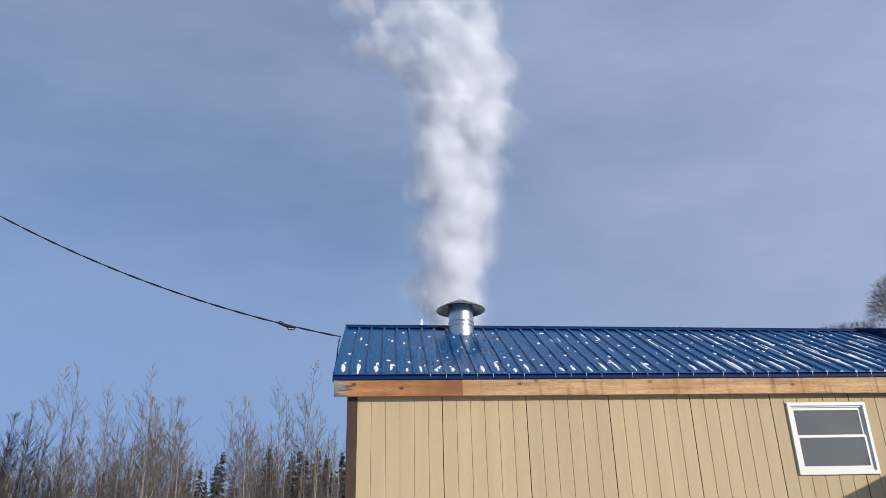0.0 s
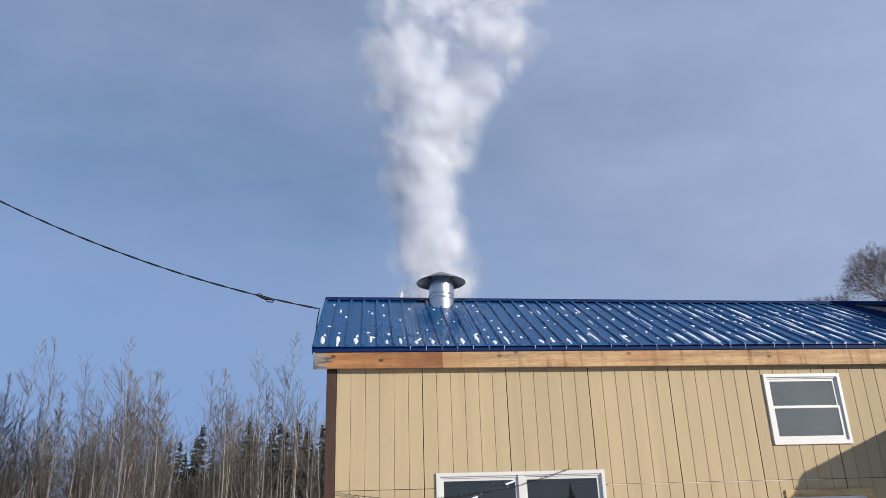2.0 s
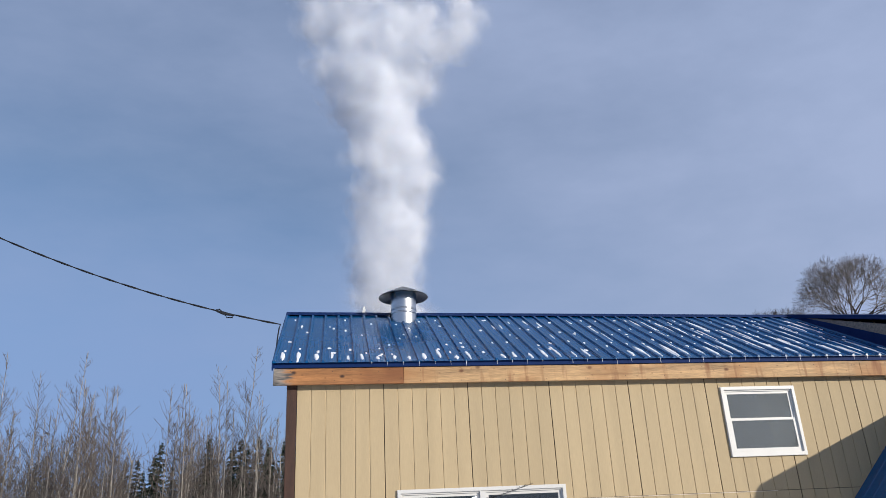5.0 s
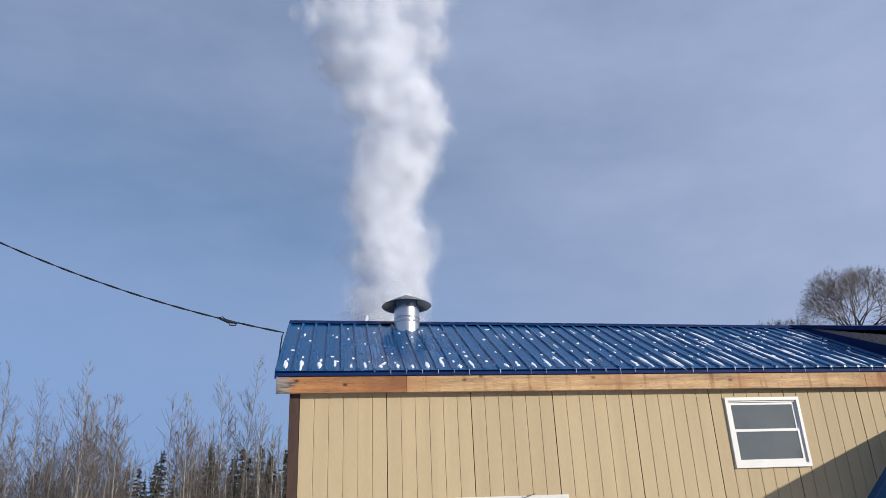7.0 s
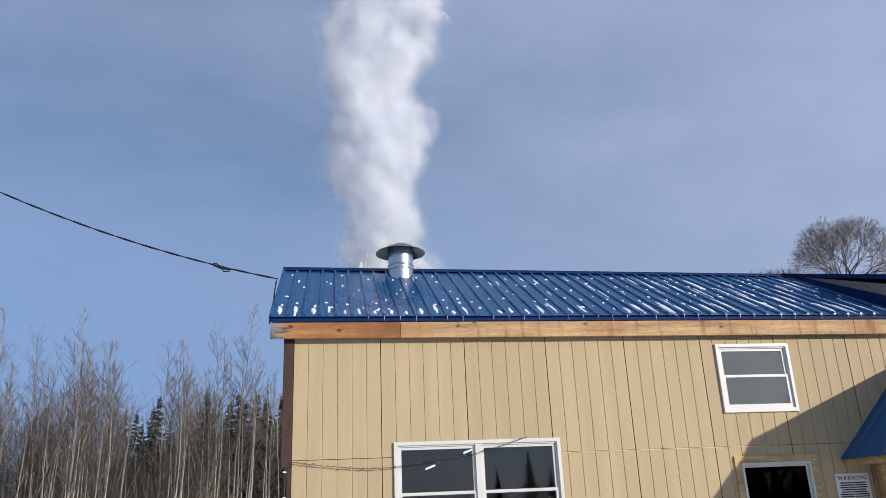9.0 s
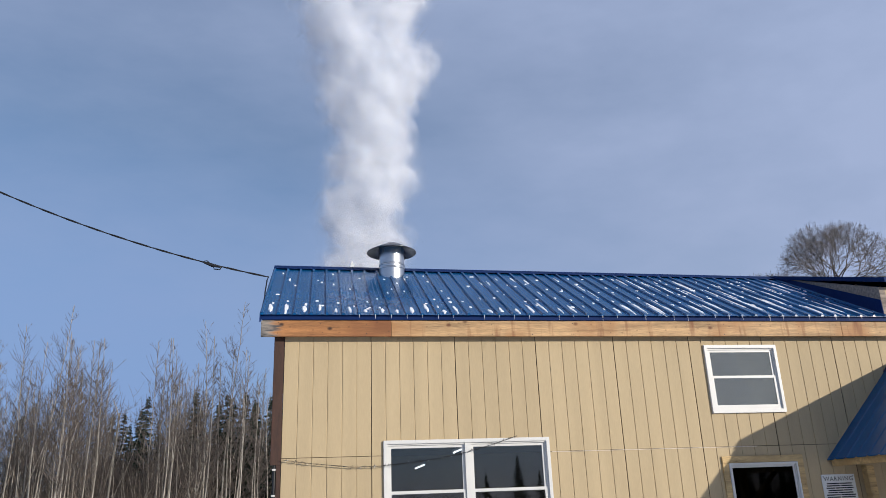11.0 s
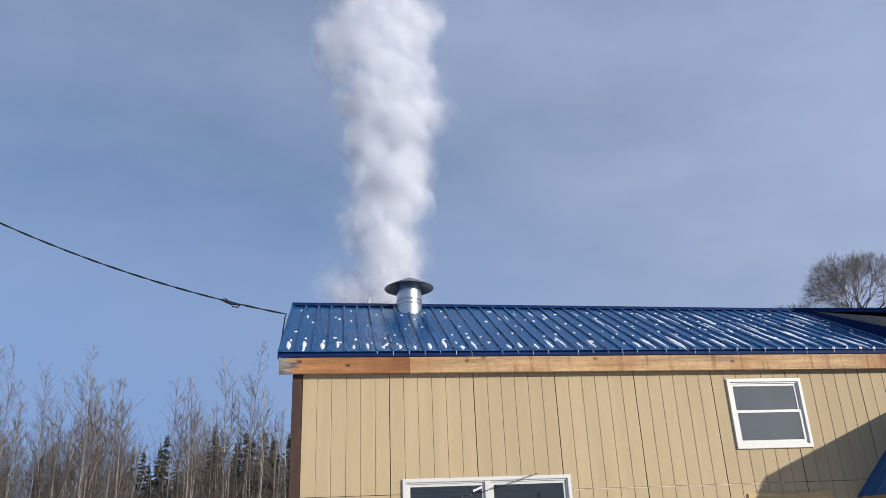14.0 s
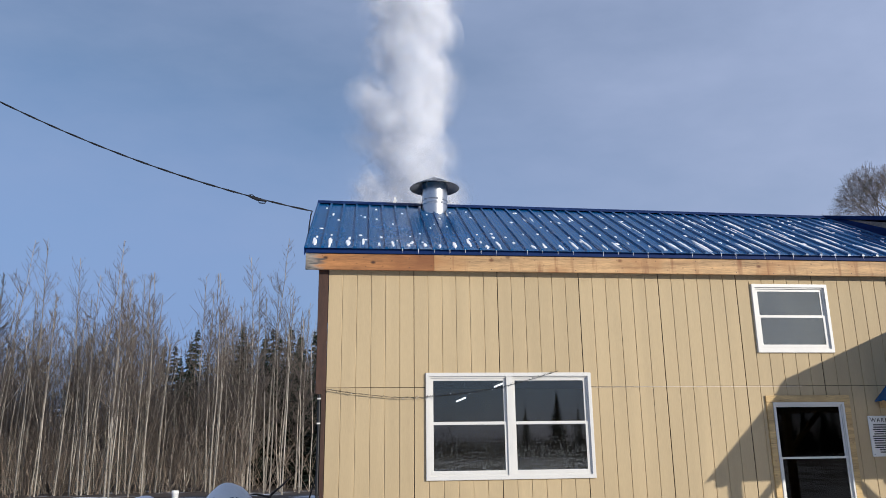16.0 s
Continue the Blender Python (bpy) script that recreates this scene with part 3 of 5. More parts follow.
# ---- windows ----
def make_window(rect, units, rail, y, label, frame_mat=WHITE, casing=0.05, trim=None, upper=GLASS, lower=GLASS):
    """A vinyl window of double-hung units, set into the wall."""
    x0, x1, z0, z1 = rect
    win = part("window", bmesh.new(), WHITE, house, label)
    yo = y
    if trim:
        w = 0.095
        tx = [(x0, x1, yo - 0.03, yo + 0.02, z1 - w, z1), (x0, x0 + w, yo - 0.028, yo + 0.02, z0, z1 - w - 0.002),
              (x1 - w, x1, yo - 0.028, yo + 0.02, z0, z1 - w - 0.002), (x0, x1, yo - 0.035, yo + 0.02, z0 - w, z0 - 0.002)]
        for c in tx:
            boxes("trim_board", trim, win, [c], "rough sawn wooden trim", 0.004)
        x0, x1, z0, z1 = x0 + w + 0.003, x1 - w - 0.003, z0 + 0.003, z1 - w - 0.003
    c = casing
    bm = bmesh.new()
    ring(bm, x0, x1, yo - 0.035, yo + 0.07, z0, z1, c, c * 1.1)
    rounded(bm, 0.004)
    part("window_frame", bm, frame_mat, win)
    # a stepped inner lip
    bm = bmesh.new()
    lip = 0.008 if trim else 0.02
    ring(bm, x0 + c, x1 - c, yo - 0.008, yo + 0.068, z0 + c * 1.1, z1 - c, lip)
    part("window_frame", bm, frame_mat, win)
    step = (x1 - x0 - 2 * c) / units
    for u in range(units):
        a, b = x0 + c + u * step, x0 + c + (u + 1) * step
        if u:
            boxes("mullion", frame_mat, win, [(a - 0.045, a + 0.045, yo - 0.025, yo + 0.07, z0 + c * 1.1, z1 - c)], "", 0.004)
        a, b = a + (0.045 if u else lip), b - (0.045 if u < units - 1 else lip)
        lo, hi = z0 + c * 1.1 + lip, z1 - c - lip
        for name, s0, s1, yy in (("upper_sash", rail - 0.02, hi, yo + 0.012), ("lower_sash", lo, rail + 0.022, yo - 0.004)):
            t = 0.028 if trim else 0.038
            bm = bmesh.new()
            ring(bm, a, b, yy, yy + 0.016, s0, s1, t, t * 1.2)
            rounded(bm, 0.003)
            sash = part(name, bm, frame_mat, win)
            bm = bmesh.new()
            box(bm, a + t, b - t, yy + 0.006, yy + 0.010, s0 + t * 1.2, s1 - t)
            pane = part("pane", bm, upper if name == "upper_sash" else lower, sash, "clear glass pane" if lower is not FROSTMIRROR or name == "upper_sash" else "glass pane with frost and painted mirrored snow specks near the sill")
            pane.visible_shadow = False
    return win


make_window(BIG, 2, 1.61, 0.0, "white vinyl twin double hung window", lower=FROSTMIRROR)
make_window(SMALL, 1, 3.125, 0.0, "white vinyl double hung window under the eaves", upper=HAZYGLASS, lower=HAZYGLASS)
make_window(LOW, 1, 1.08, 0.0, "white double hung window in rough wooden trim", casing=0.03, trim=ROUGHPINE, upper=SHADEGLASS, lower=SHADEGLASS)

# ---- chimney, vent ----
def make_chimney():
    cx, cy = 1.745, 2.28
    ch = thing("chimney_pipe", "bright stainless stove pipe with a dull conical rain cap", "chimney")
    z = roof_z(cy - 0.3)
    turned("pipe", [(0.225, z - 0.25), (0.225, 5.465), (0.225, 5.47), (0.232, 5.475), (0.232, 5.495), (0.225, 5.50), (0.225, 5.503), (0.225, 5.532), (0.225, 5.535), (0.232, 5.54), (0.232, 5.56), (0.225, 5.565), (0.225, 5.57),
                    (0.225, 5.853), (0.225, 5.86), (0.215, 5.86), (0.215, 5.85), (0.215, z)], STEEL, ch, (cx, cy))
    turned("rain_cap", [(0.44, 5.8), (0.445, 5.795), (0.445, 5.805), (0.30, 5.88), (0.13, 5.965), (0.03, 6.01), (0.0, 6.012)], DULLSTEEL, ch, (cx, cy), "dull galvanised rain cap")
    turned("cap_underside", [(0.44, 5.797), (0.30, 5.865), (0.13, 5.94), (0.0, 5.98)], DULLSTEEL, ch, (cx, cy))
    for k in range(4):
        w = math.pi / 4 + k * math.pi / 2
        x, y = cx + 0.228 * math.cos(w), cy + 0.228 * math.sin(w)
        boxes("cap_strap", DULLSTEEL, ch, [(x - 0.012, x + 0.012, y - 0.004, y + 0.004, 5.76, 5.92)])


make_chimney()


def make_steam_vent():
    vent = thing("steam_vent", "wooden roof vent with a raised pale plastic lid", "vent")
    y0, y1, x0, x1 = 2.97, 4.75, 0.77, 2.73
    for a in ((x0, x0 + 0.05, y0, y1), (x1 - 0.05, x1, y0, y1)):
        bm = bmesh.new()
        prism(bm, [(a[2], roof_z(a[2]) - 0.2), (a[3], roof_z(a[3]) - 0.2), (a[3], roof_z(a[3]) + 0.15), (a[2], roof_z(a[2]) + 0.06)],
              lambda y, z: (a[0], y, z), lambda y, z: (a[1], y, z))
        part("curb", bm, GREYWOOD, vent)
    boxes("curb", GREYWOOD, vent, [(x0 + 0.05, x1 - 0.05, y1 - 0.05, y1, roof_z(y1) - 0.2, roof_z(y1) + 0.13)])
    # the lid, swung up on its hinge
    bm = bmesh.new()
    prism(bm, [(0.95, 5.45), (1.06, 5.90), (1.085, 5.90), (1.10, 5.835), (0.98, 5.45)], lambda x, z: (x, 3.1, z), lambda x, z: (x, 3.5, z))
    part("lid", bm, SIGNWHITE, vent, "pale raised lid")


make_steam_vent()


# ---- dormer over the eastern roof ----
def make_dormer():
    d = thing("shed_dormer", "shed dormer with a weathered cheek and blue steel roof", "dormer")
    x0, x1 = 9.4, LEN + 0.1
    fy = -0.15
    top = RIDGE_Z - 0.36 * (RIDGE_Y - fy)
    bm = bmesh.new()
    prism(bm, [(RIDGE_Y - 0.2, roof_z(RIDGE_Y - 0.2) - 0.05), (fy, roof_z(fy) - 0.05), (fy, top - 0.08), (RIDGE_Y - 0.1, RIDGE_Z - 0.03)],
          lambda y, z: (x0, y, z), lambda y, z: (x0 + 0.1, y, z))
    part("cheek", bm, GREYWOOD, d, "weathered wooden cheek")
    boxes("front_wall", SIDING, d, [(x0 + 0.1, x1, fy, fy + 0.1, roof_z(fy) - 0.05, top - 0.08)])
    bm = bmesh.new()
    prism(bm, [(RIDGE_Y, RIDGE_Z + 0.05), (fy - 0.2, top + 0.03), (fy - 0.2, top - 0.05), (RIDGE_Y, RIDGE_Z - 0.02)],
          lambda y, z: (x0 - 0.03, y, z), lambda y, z: (x1 + 0.2, y, z))
    part("roof", bm, BLUETRIM, d, "dark blue steel roof")
    bm = bmesh.new()
    prism(bm, [(RIDGE_Y - 0.1, roof_z(RIDGE_Y - 0.1) + 0.02), (fy, roof_z(fy) + 0.02), (fy, roof_z(fy) + 0.26), (RIDGE_Y - 0.1, roof_z(RIDGE_Y - 0.1) + 0.07)],
          lambda y, z: (x0 - 0.012, y, z), lambda y, z: (x0 - 0.002, y, z))
    part("flashing", bm, BLUETRIM, d, "blue steel flashing")


make_dormer()
for ob in bpy.data.objects["shed_dormer"].children:
    settle(ob)


# ---- porch ----
PORCH = dict(x0=8.0, x1=10.75, y0=-3.0, eave=1.88, ridge=3.28)


def make_porch():
    p = thing("entry_porch", "gabled entry porch with blue steel roof on rough posts", "porch")
    x0, x1, y0, e, r = PORCH["x0"], PORCH["x1"], PORCH["y0"], PORCH["eave"], PORCH["ridge"]
    xm = (x0 + x1) / 2
    n = 13
    for side in (0, 1):
        xe = x0 if side == 0 else x1
        bm = bmesh.new()
        prof = []
        w = (-0.01 - y0) / n
        for i in range(n):
            a = y0 + i * w
            prof += [(a, 0.0), (a + 0.02, 0.012), (a + 0.045, 0.012), (a + 0.065, 0.0)]
        prof += [(-0.01, 0.0)]
        low = [(y, t - 0.012) for y, t in prof][::-1]
        prism(bm, prof + low, lambda y, t: (xe, y, e + t), lambda y, t: (xm, y, r + t))
        part("roof_slope", bm, BLUE, p, "blue ribbed steel slope")
        boxes("eave_beam", ROUGHPINE, p, [((xe + 0.06 if side == 0 else xe - 0.16), (xe + 0.16 if side == 0 else xe - 0.06), y0 + 0.1, -0.02, e - 0.10, e + 0.035)], "rough pine beam", 0.005)
        xp = xe + 0.10 if side == 0 else xe - 0.22
        for y in (y0 + 0.25, -0.15):
            xq = xp if y < -1 else xp + (0.42 if side == 0 else -0.42)
            boxes("post", ROUGHPINE, p, [(xq, xq + 0.12, y, y + 0.12, -0.1, e - 0.10)], "rough pine post", 0.006)
        bm = bmesh.new()
        sgn = 1 if side == 0 else -1
        xs = xp + (0.12 if side == 0 else 0)
        prism(bm, [(xs, e - 0.75), (xs + sgn * 0.65, e - 0.06), (xs + sgn * 0.65, e + 0.04), (xs, e - 0.63)],
              lambda x, z: (x, y0 + 0.27, z), lambda x, z: (x, y0 + 0.35, z))
        part("brace", bm, ROUGHPINE, p)
    boxes("tie_beam", ROUGHPINE, p, [(x0 + 0.17, x1 - 0.17, y0 + 0.25, y0 + 0.35, e - 0.08, e + 0.06)], "", 0.005)
    bm = bmesh.new()
    prism(bm, [(x0 + 0.2, e + 0.062), (x1 - 0.2, e + 0.062), (xm, r - 0.08)], lambda x, z: (x, y0 + 0.28, z), lambda x, z: (x, y0 + 0.31, z))
    part("gable_panel", bm, GREYWOOD, p)
    bm = bmesh.new()
    prism(bm, [(xm - 0.12, r - 0.10), (xm, r + 0.035), (xm + 0.12, r - 0.10), (xm, r + 0.028)], lambda x, z: (x, y0 - 0.02, z), lambda x, z: (x, -0.012, z))
    part("ridge_cap", bm, BLUETRIM, p)


make_porch()


# ---- sign ----
def make_sign():
    s = thing("warning_sign", "white warning sign with black lettering on the siding", "sign", at=(7.85, -0.012, 1.09))
    boxes("board", SIGNWHITE, s, [(0, 0.54, -0.004, 0.008, 0, 0.575)], "white board", 0.002)
    cu = bpy.data.curves.new("heading", "FONT")
    cu.body, cu.size, cu.extrude, cu.align_x = "WARNING", 0.085, 0.001, "CENTER"
    cu.space_character = 1.25
    cu.materials.append(INK)
    t = new("heading", cu)
    t.matrix_basis = pose(0.27, -0.0055, 0.485, 90)
    t.parent = s
    rnd = random.Random(3)
    for i in range(13):
        z = 0.437 - i * 0.032
        w = 0.235 * rnd.uniform(0.82, 1.0) if i < 11 else 0.15
        cut = rnd.uniform(-0.4, 0.4) * w
        for a, b in ((-w, cut - 0.006), (cut + 0.006, w)):
            boxes("text_bar", INK, s, [(0.27 + a, 0.27 + b, -0.0065, -0.0045, z, z + 0.017)])
    for x in (0.03, 0.51):
        for z in (0.03, 0.545):
            boxes("screw", DULLSTEEL, s, [(x - 0.008, x + 0.008, -0.008, -0.0045, z - 0.008, z + 0.008)])


make_sign()


# ---- cables ----
def make_power_line():
    pl = thing("power_line", "twisted black overhead service cable with a splice", "cable")
    a, pole = Vector((-0.35, 1.3, 5.03)), Vector((-10.0, 1.3, 9.63))
    pts = []
    for i in range(121):
        u = i / 120
        p = a.lerp(pole, u)
        p.z -= 4 * 0.66 * u * (1 - u)
        pts.append(p)
    tb = Tubes()
    for k in range(2):
        q = [p + Vector((0, math.cos(i * 0.7 + k * math.pi), math.sin(i * 0.7 + k * math.pi))) * 0.008 for i, p in enumerate(pts)]
        tb.tube(q, [0.0085] * len(q), 5)
    tb.part("cable", BLACK, pl)
    # splice and its loose ends
    tb = Tubes()
    k = pts[11]
    tb.tube([k + Vector((-0.13, 0, 0.03)), k + Vector((0.0, 0, -0.02)), k + Vector((0.15, 0, -0.045))], [0.018, 0.026, 0.016], 6)
    tb.tube([k + Vector((0.0, 0, -0.02)), k + Vector((0.03, 0, -0.08)), k + Vector((0.12, 0, -0.085)), k + Vector((0.14, 0, -0.04))], [0.01] * 4, 5)
    tb.tube([k + Vector((-0.02, 0, 0.0)), k + Vector((-0.09, 0, 0.06)), k + Vector((-0.14, 0, 0.05))], [0.008] * 3, 5)
    tb.part("splice", BLACK, pl, "bulky cable splice")
    tb = Tubes()
    tb.tube([a, Vector((-0.36, 1.15, 4.93)), Vector((-0.37, 1.0, 4.70)), Vector((-0.355, 0.7, 4.50)), Vector((-0.35, 0.35, 4.30)), Vector((-0.34, 0.25, 4.15)), Vector((-0.2, 0.3, 4.05)), Vector((0.02, 0.35, 4.05))], [0.011] * 8, 5)
    tb.part("drip_loop", BLACK, pl)
    up = thing("utility_pole", "weathered wooden utility pole", "pole", at=(-10.12, 1.3, 0))
    turned("pole", [(0.16, -0.5), (0.14, 6), (0.11, 9.73), (0.0, 9.75)], GREYWOOD, up, (0, 0), sides=14)
    sv = thing("service_conduit", "black service conduit with pale clamps on the corner", "conduit")
    tb = Tubes()
    tb.tube([Vector((-0.085, 0.02, z)) for z in (-0.1, 0.6, 1.3, 1.8, 2.05)], [0.022] * 5, 8)
    tb.part("pipe", BLACK, sv)
    for z in (1.95, 1.62, 1.2, 0.7):
        boxes("clamp", WHITE if z > 1.5 else BLACK, sv, [(-0.112, -0.062, -0.014, 0.03, z, z + 0.022)], "pale clamp", 0.003)


make_power_line()


def make_string_lights():
    s = thing("string_lights", "sagging string of tiny clear lights across the window", "string lights")
    ctrl = [(0.01, 2.085), (0.35, 2.03), (0.95, 1.965), (1.35, 1.97), (1.73, 2.005), (2.2, 2.06), (2.53, 2.125), (2.9, 2.22), (3.25, 2.325)]
    pts = []
    for (x0, z0), (x1, z1) in zip(ctrl, ctrl[1:]):
        for k in range(4):
            pts.append(Vector((x0 + (x1 - x0) * k / 4, -0.052, z0 + (z1 - z0) * k / 4)))
    pts.append(Vector((3.25, -0.045, 2.325)))
    tb = Tubes()
    for k in range(2):
        tb.tube([p + Vector((0, 0.004 * math.cos(i * 2.1 + k * 3.1), 0.006 * math.sin(i * 2.1 + k * 3.1))) for i, p in enumerate(pts)], [0.003] * len(pts), 4)
    tb.part("wire", BLACK, s)
    rnd = random.Random(11)
    for i, p in enumerate(pts[1:-1]):
        for _ in range(3):
            tb = Tubes()
            q = p + Vector((rnd.uniform(-0.04, 0.04), -0.004, 0))
            tb.tube([q, q + Vector((rnd.uniform(-0.015, 0.015), 0, rnd.choice((-1, 1)) * rnd.uniform(0.012, 0.022)))], [0.0025, 0.004], 5)
            tb.part("bulb", BLACK if rnd.random() < 0.85 else WHITE, s)


make_string_lights()


# ---- lamps in the room ----
def make_room_lamps():
    m = bpy.data.materials.new("lit_tube")
    m.use_nodes = True
    p = m.node_tree.nodes["Principled BSDF"]
    p.inputs["Emission Color"].default_value, p.inputs["Emission Strength"].default_value = (0.95, 0.97, 1, 1), 4.0
    for x, y, z in ((2.24, 2.9, 2.10), (2.95, 2.9, 2.36)):
        lamp = thing("tube_lamp", "lit fluorescent tube under the ceiling", "lamp", "lamps in the room", at=(x, y, z))
        boxes("housing", WHITE, lamp, [(-0.025, 0.025, -0.65, 0.65, 0.0, 0.04)])
        if z < 2.3:
            for y in (-0.5, 0.5):
                boxes("hanger", DULLSTEEL, lamp, [(-0.004, 0.004, y - 0.004, y + 0.004, 0.04, 2.42 - z)])
        boxes("tube", m, lamp, [(-0.013, 0.013, -0.6, 0.6, -0.022, -0.002)], "lit tube", 0.006)


make_room_lamps()


# ---- things in the yard ----
def make_yard_things():
    def mound(name, label, category, at, sx, sy, top, snow):
        t = thing(name, label, category, at=at)
        rnd = random.Random(int(abs(at[0]) * 100))
        bm = bmesh.new()
        n = 22
        grid = [[bm.verts.new((sx * (i / n - 0.5) * 2, sy * (j / n - 0.5) * 2,
                               top * max(0.0, 1 - abs(2 * i / n - 1) ** 3.0) * max(0.0, 1 - abs(2 * j / n - 1) ** 4) * (0.86 + 0.14 * math.sin(i * 0.33 + at[0]))
                               + 0.03 * noise.noise(Vector((i * 0.5, j * 0.5, at[0]))) - 0.05)) for i in range(n + 1)] for j in range(n + 1)]
        for j in range(n):
            for i in range(n):
                bm.faces.new((grid[j][i], grid[j][i + 1], grid[j + 1][i + 1], grid[j + 1][i]))
        part("tarp", bm, TARP, t, "dark blue tarp", smooth=True)
        bm = bmesh.new()
        grid = [[bm.verts.new((sx * 0.93 * (i / n - 0.5) * 2, sy * 0.9 * (j / n - 0.5) * 2,
                               (top + snow) * max(0.0, 1 - abs(2 * i / n - 1) ** 3.4) * max(0.0, 1 - abs(2 * j / n - 1) ** 4) * (0.88 + 0.12 * math.sin(i * 0.33 + at[0] + 0.3))
                               + 0.02 * noise.noise(Vector((i * 0.3, j * 0.3, 4 + at[0]))) - 0.03)) for i in range(n + 1)] for j in range(n + 1)]
        for j in range(n):
            for i in range(n):
                if grid[j][i].co.z > top * 0.55:
                    bm.faces.new((grid[j][i], grid[j][i + 1], grid[j + 1][i + 1], grid[j + 1][i]))
        bmesh.ops.delete(bm, geom=[v for v in bm.verts if not v.link_faces], context="VERTS")
        part("snow_cap", bm, SNOW, t, "smooth cap of snow", smooth=True)
        return t
    mound("covered_stack", "stack under a blue tarp with a rounded snow cap", "stack", (-2.0, 5.0, -0.02), 0.68, 0.5, 0.60, 0.10)
    mound("covered_stack", "long low stack under a tarp with snow on top", "stack", (-3.85, 5.2, -0.02), 0.75, 0.5, 0.42, 0.07)
    post = thing("marker_post", "short white plastic pipe standing in the snow", "post", at=(-2.35, 2.0, -0.02))
    turned("pipe", [(0.05, -0.1), (0.05, 0.66), (0.054, 0.665), (0.054, 0.71), (0.045, 0.71), (0.045, 0.5)], SIGNWHITE, post, (0, 0), sides=16)
    bar = thing("bent_branch", "dark bent branch leaning beside the covered stack", "branch", at=(-1.2, 5.0, 0.0))
    tb = Tubes()
    tb.tube([Vector((-0.25, 0, 0.0)), Vector((-0.02, 0, 0.42)), Vector((0.22, 0, 0.62)), Vector((0.42, 0, 0.83))], [0.03, 0.026, 0.02, 0.012], 6)
    tb.tube([Vector((-0.04, 0, 0.38)), Vector((-0.3, 0, 0.43)), Vector((-0.46, 0, 0.42))], [0.022, 0.018, 0.01], 6)
    tb.tube([Vector((0.6, 0.05, 0.0)), Vector((0.74, 0.05, 0.45)), Vector((0.86, 0.05, 0.85))], [0.018, 0.015, 0.01], 6)
    tb.part("wood", DARKBARK, bar)


make_yard_things()


# ---- trees ----
def limb(tb, rnd, start, way, length, r0, bend, sides=4, seg=4):
    pts, radii, d, p = [start], [r0], way.normalized(), start.copy()
    for i in range(seg):
        d = (d + bend + Vector((rnd.gauss(0, 0.09), rnd.gauss(0, 0.09), rnd.gauss(0, 0.06)))).normalized()
        p = p + d * (length / seg)
        pts.append(p.copy())
        radii.append(max(0.004, r0 * (1 - 0.85 * (i + 1) / seg)))
    tb.tube(pts, radii, sides)
    return pts


def aspen(seed, height, lean, spread=1.0, bare=0.35, density=1.0):
    """A slender bare aspen: one pale stem, steep fine branches from a third of its height."""
    rnd = random.Random(seed)
    t = thing("aspen_tree", "slender bare grey aspen standing in the snow", "tree", "bare aspens")
    tb = Tubes()
    n = 12
    stem, radii, p = [], [], Vector((0, 0, -0.3))
    d = Vector((lean[0], lean[1], 1)).normalized()
    r0 = 0.0038 * height + 0.006
    for i in range(n + 1):
        stem.append(p.copy())
        radii.append(max(0.011, r0 * (1 - 0.9 * i / n)))
        d = (d + Vector((rnd.gauss(0, 0.02), rnd.gauss(0, 0.02), 0.03))).normalized()
        p = p + d * ((height + 0.3) / n)
    tb.tube(stem, radii, 6)
    tb.part("trunk", BARK, t)
    tw = Tubes()
    count = int((18 + height * 2.6) * density)
    for k in range(count):
        u = bare + (0.985 - bare) * rnd.random() ** 0.85
        i = min(n - 1, int(u * n))
        s = stem[i].lerp(stem[i + 1], u * n - i)
        w = rnd.uniform(0, 2 * math.pi)
        reach = spread * (0.25 + 3.2 * (1 - u) ** 0.75) * rnd.uniform(0.4, 1.1) * height / 10
        way = Vector((math.cos(w), math.sin(w), rnd.uniform(0.55, 1.5)))
        pts = limb(tw, rnd, s, way, reach, max(0.011, radii[i] * 0.5), Vector((0, 0, 0.10)), 3, 5)
        for _ in range(3 if u < 0.8 else 1):
            q = pts[rnd.randint(1, 5)]
            way2 = Vector((math.cos(w) * 0.5 + rnd.gauss(0, 0.55), math.sin(w) * 0.5 + rnd.gauss(0, 0.55), rnd.uniform(0.3, 1.3)))
            fine = limb(tw, rnd, q, way2, reach * rnd.uniform(0.22, 0.48), 0.010, Vector((0, 0, 0.12)), 3, 3)
            for _ in range(1):
                limb(tw, rnd, fine[rnd.randint(1, 2)], Vector((rnd.gauss(0, 0.6), rnd.gauss(0, 0.6), rnd.uniform(0.3, 1.0))), reach * rnd.uniform(0.1, 0.2), 0.007, Vector((0, 0, 0.1)), 3, 2)
    tw.part("crown", TWIG, t)
    return t


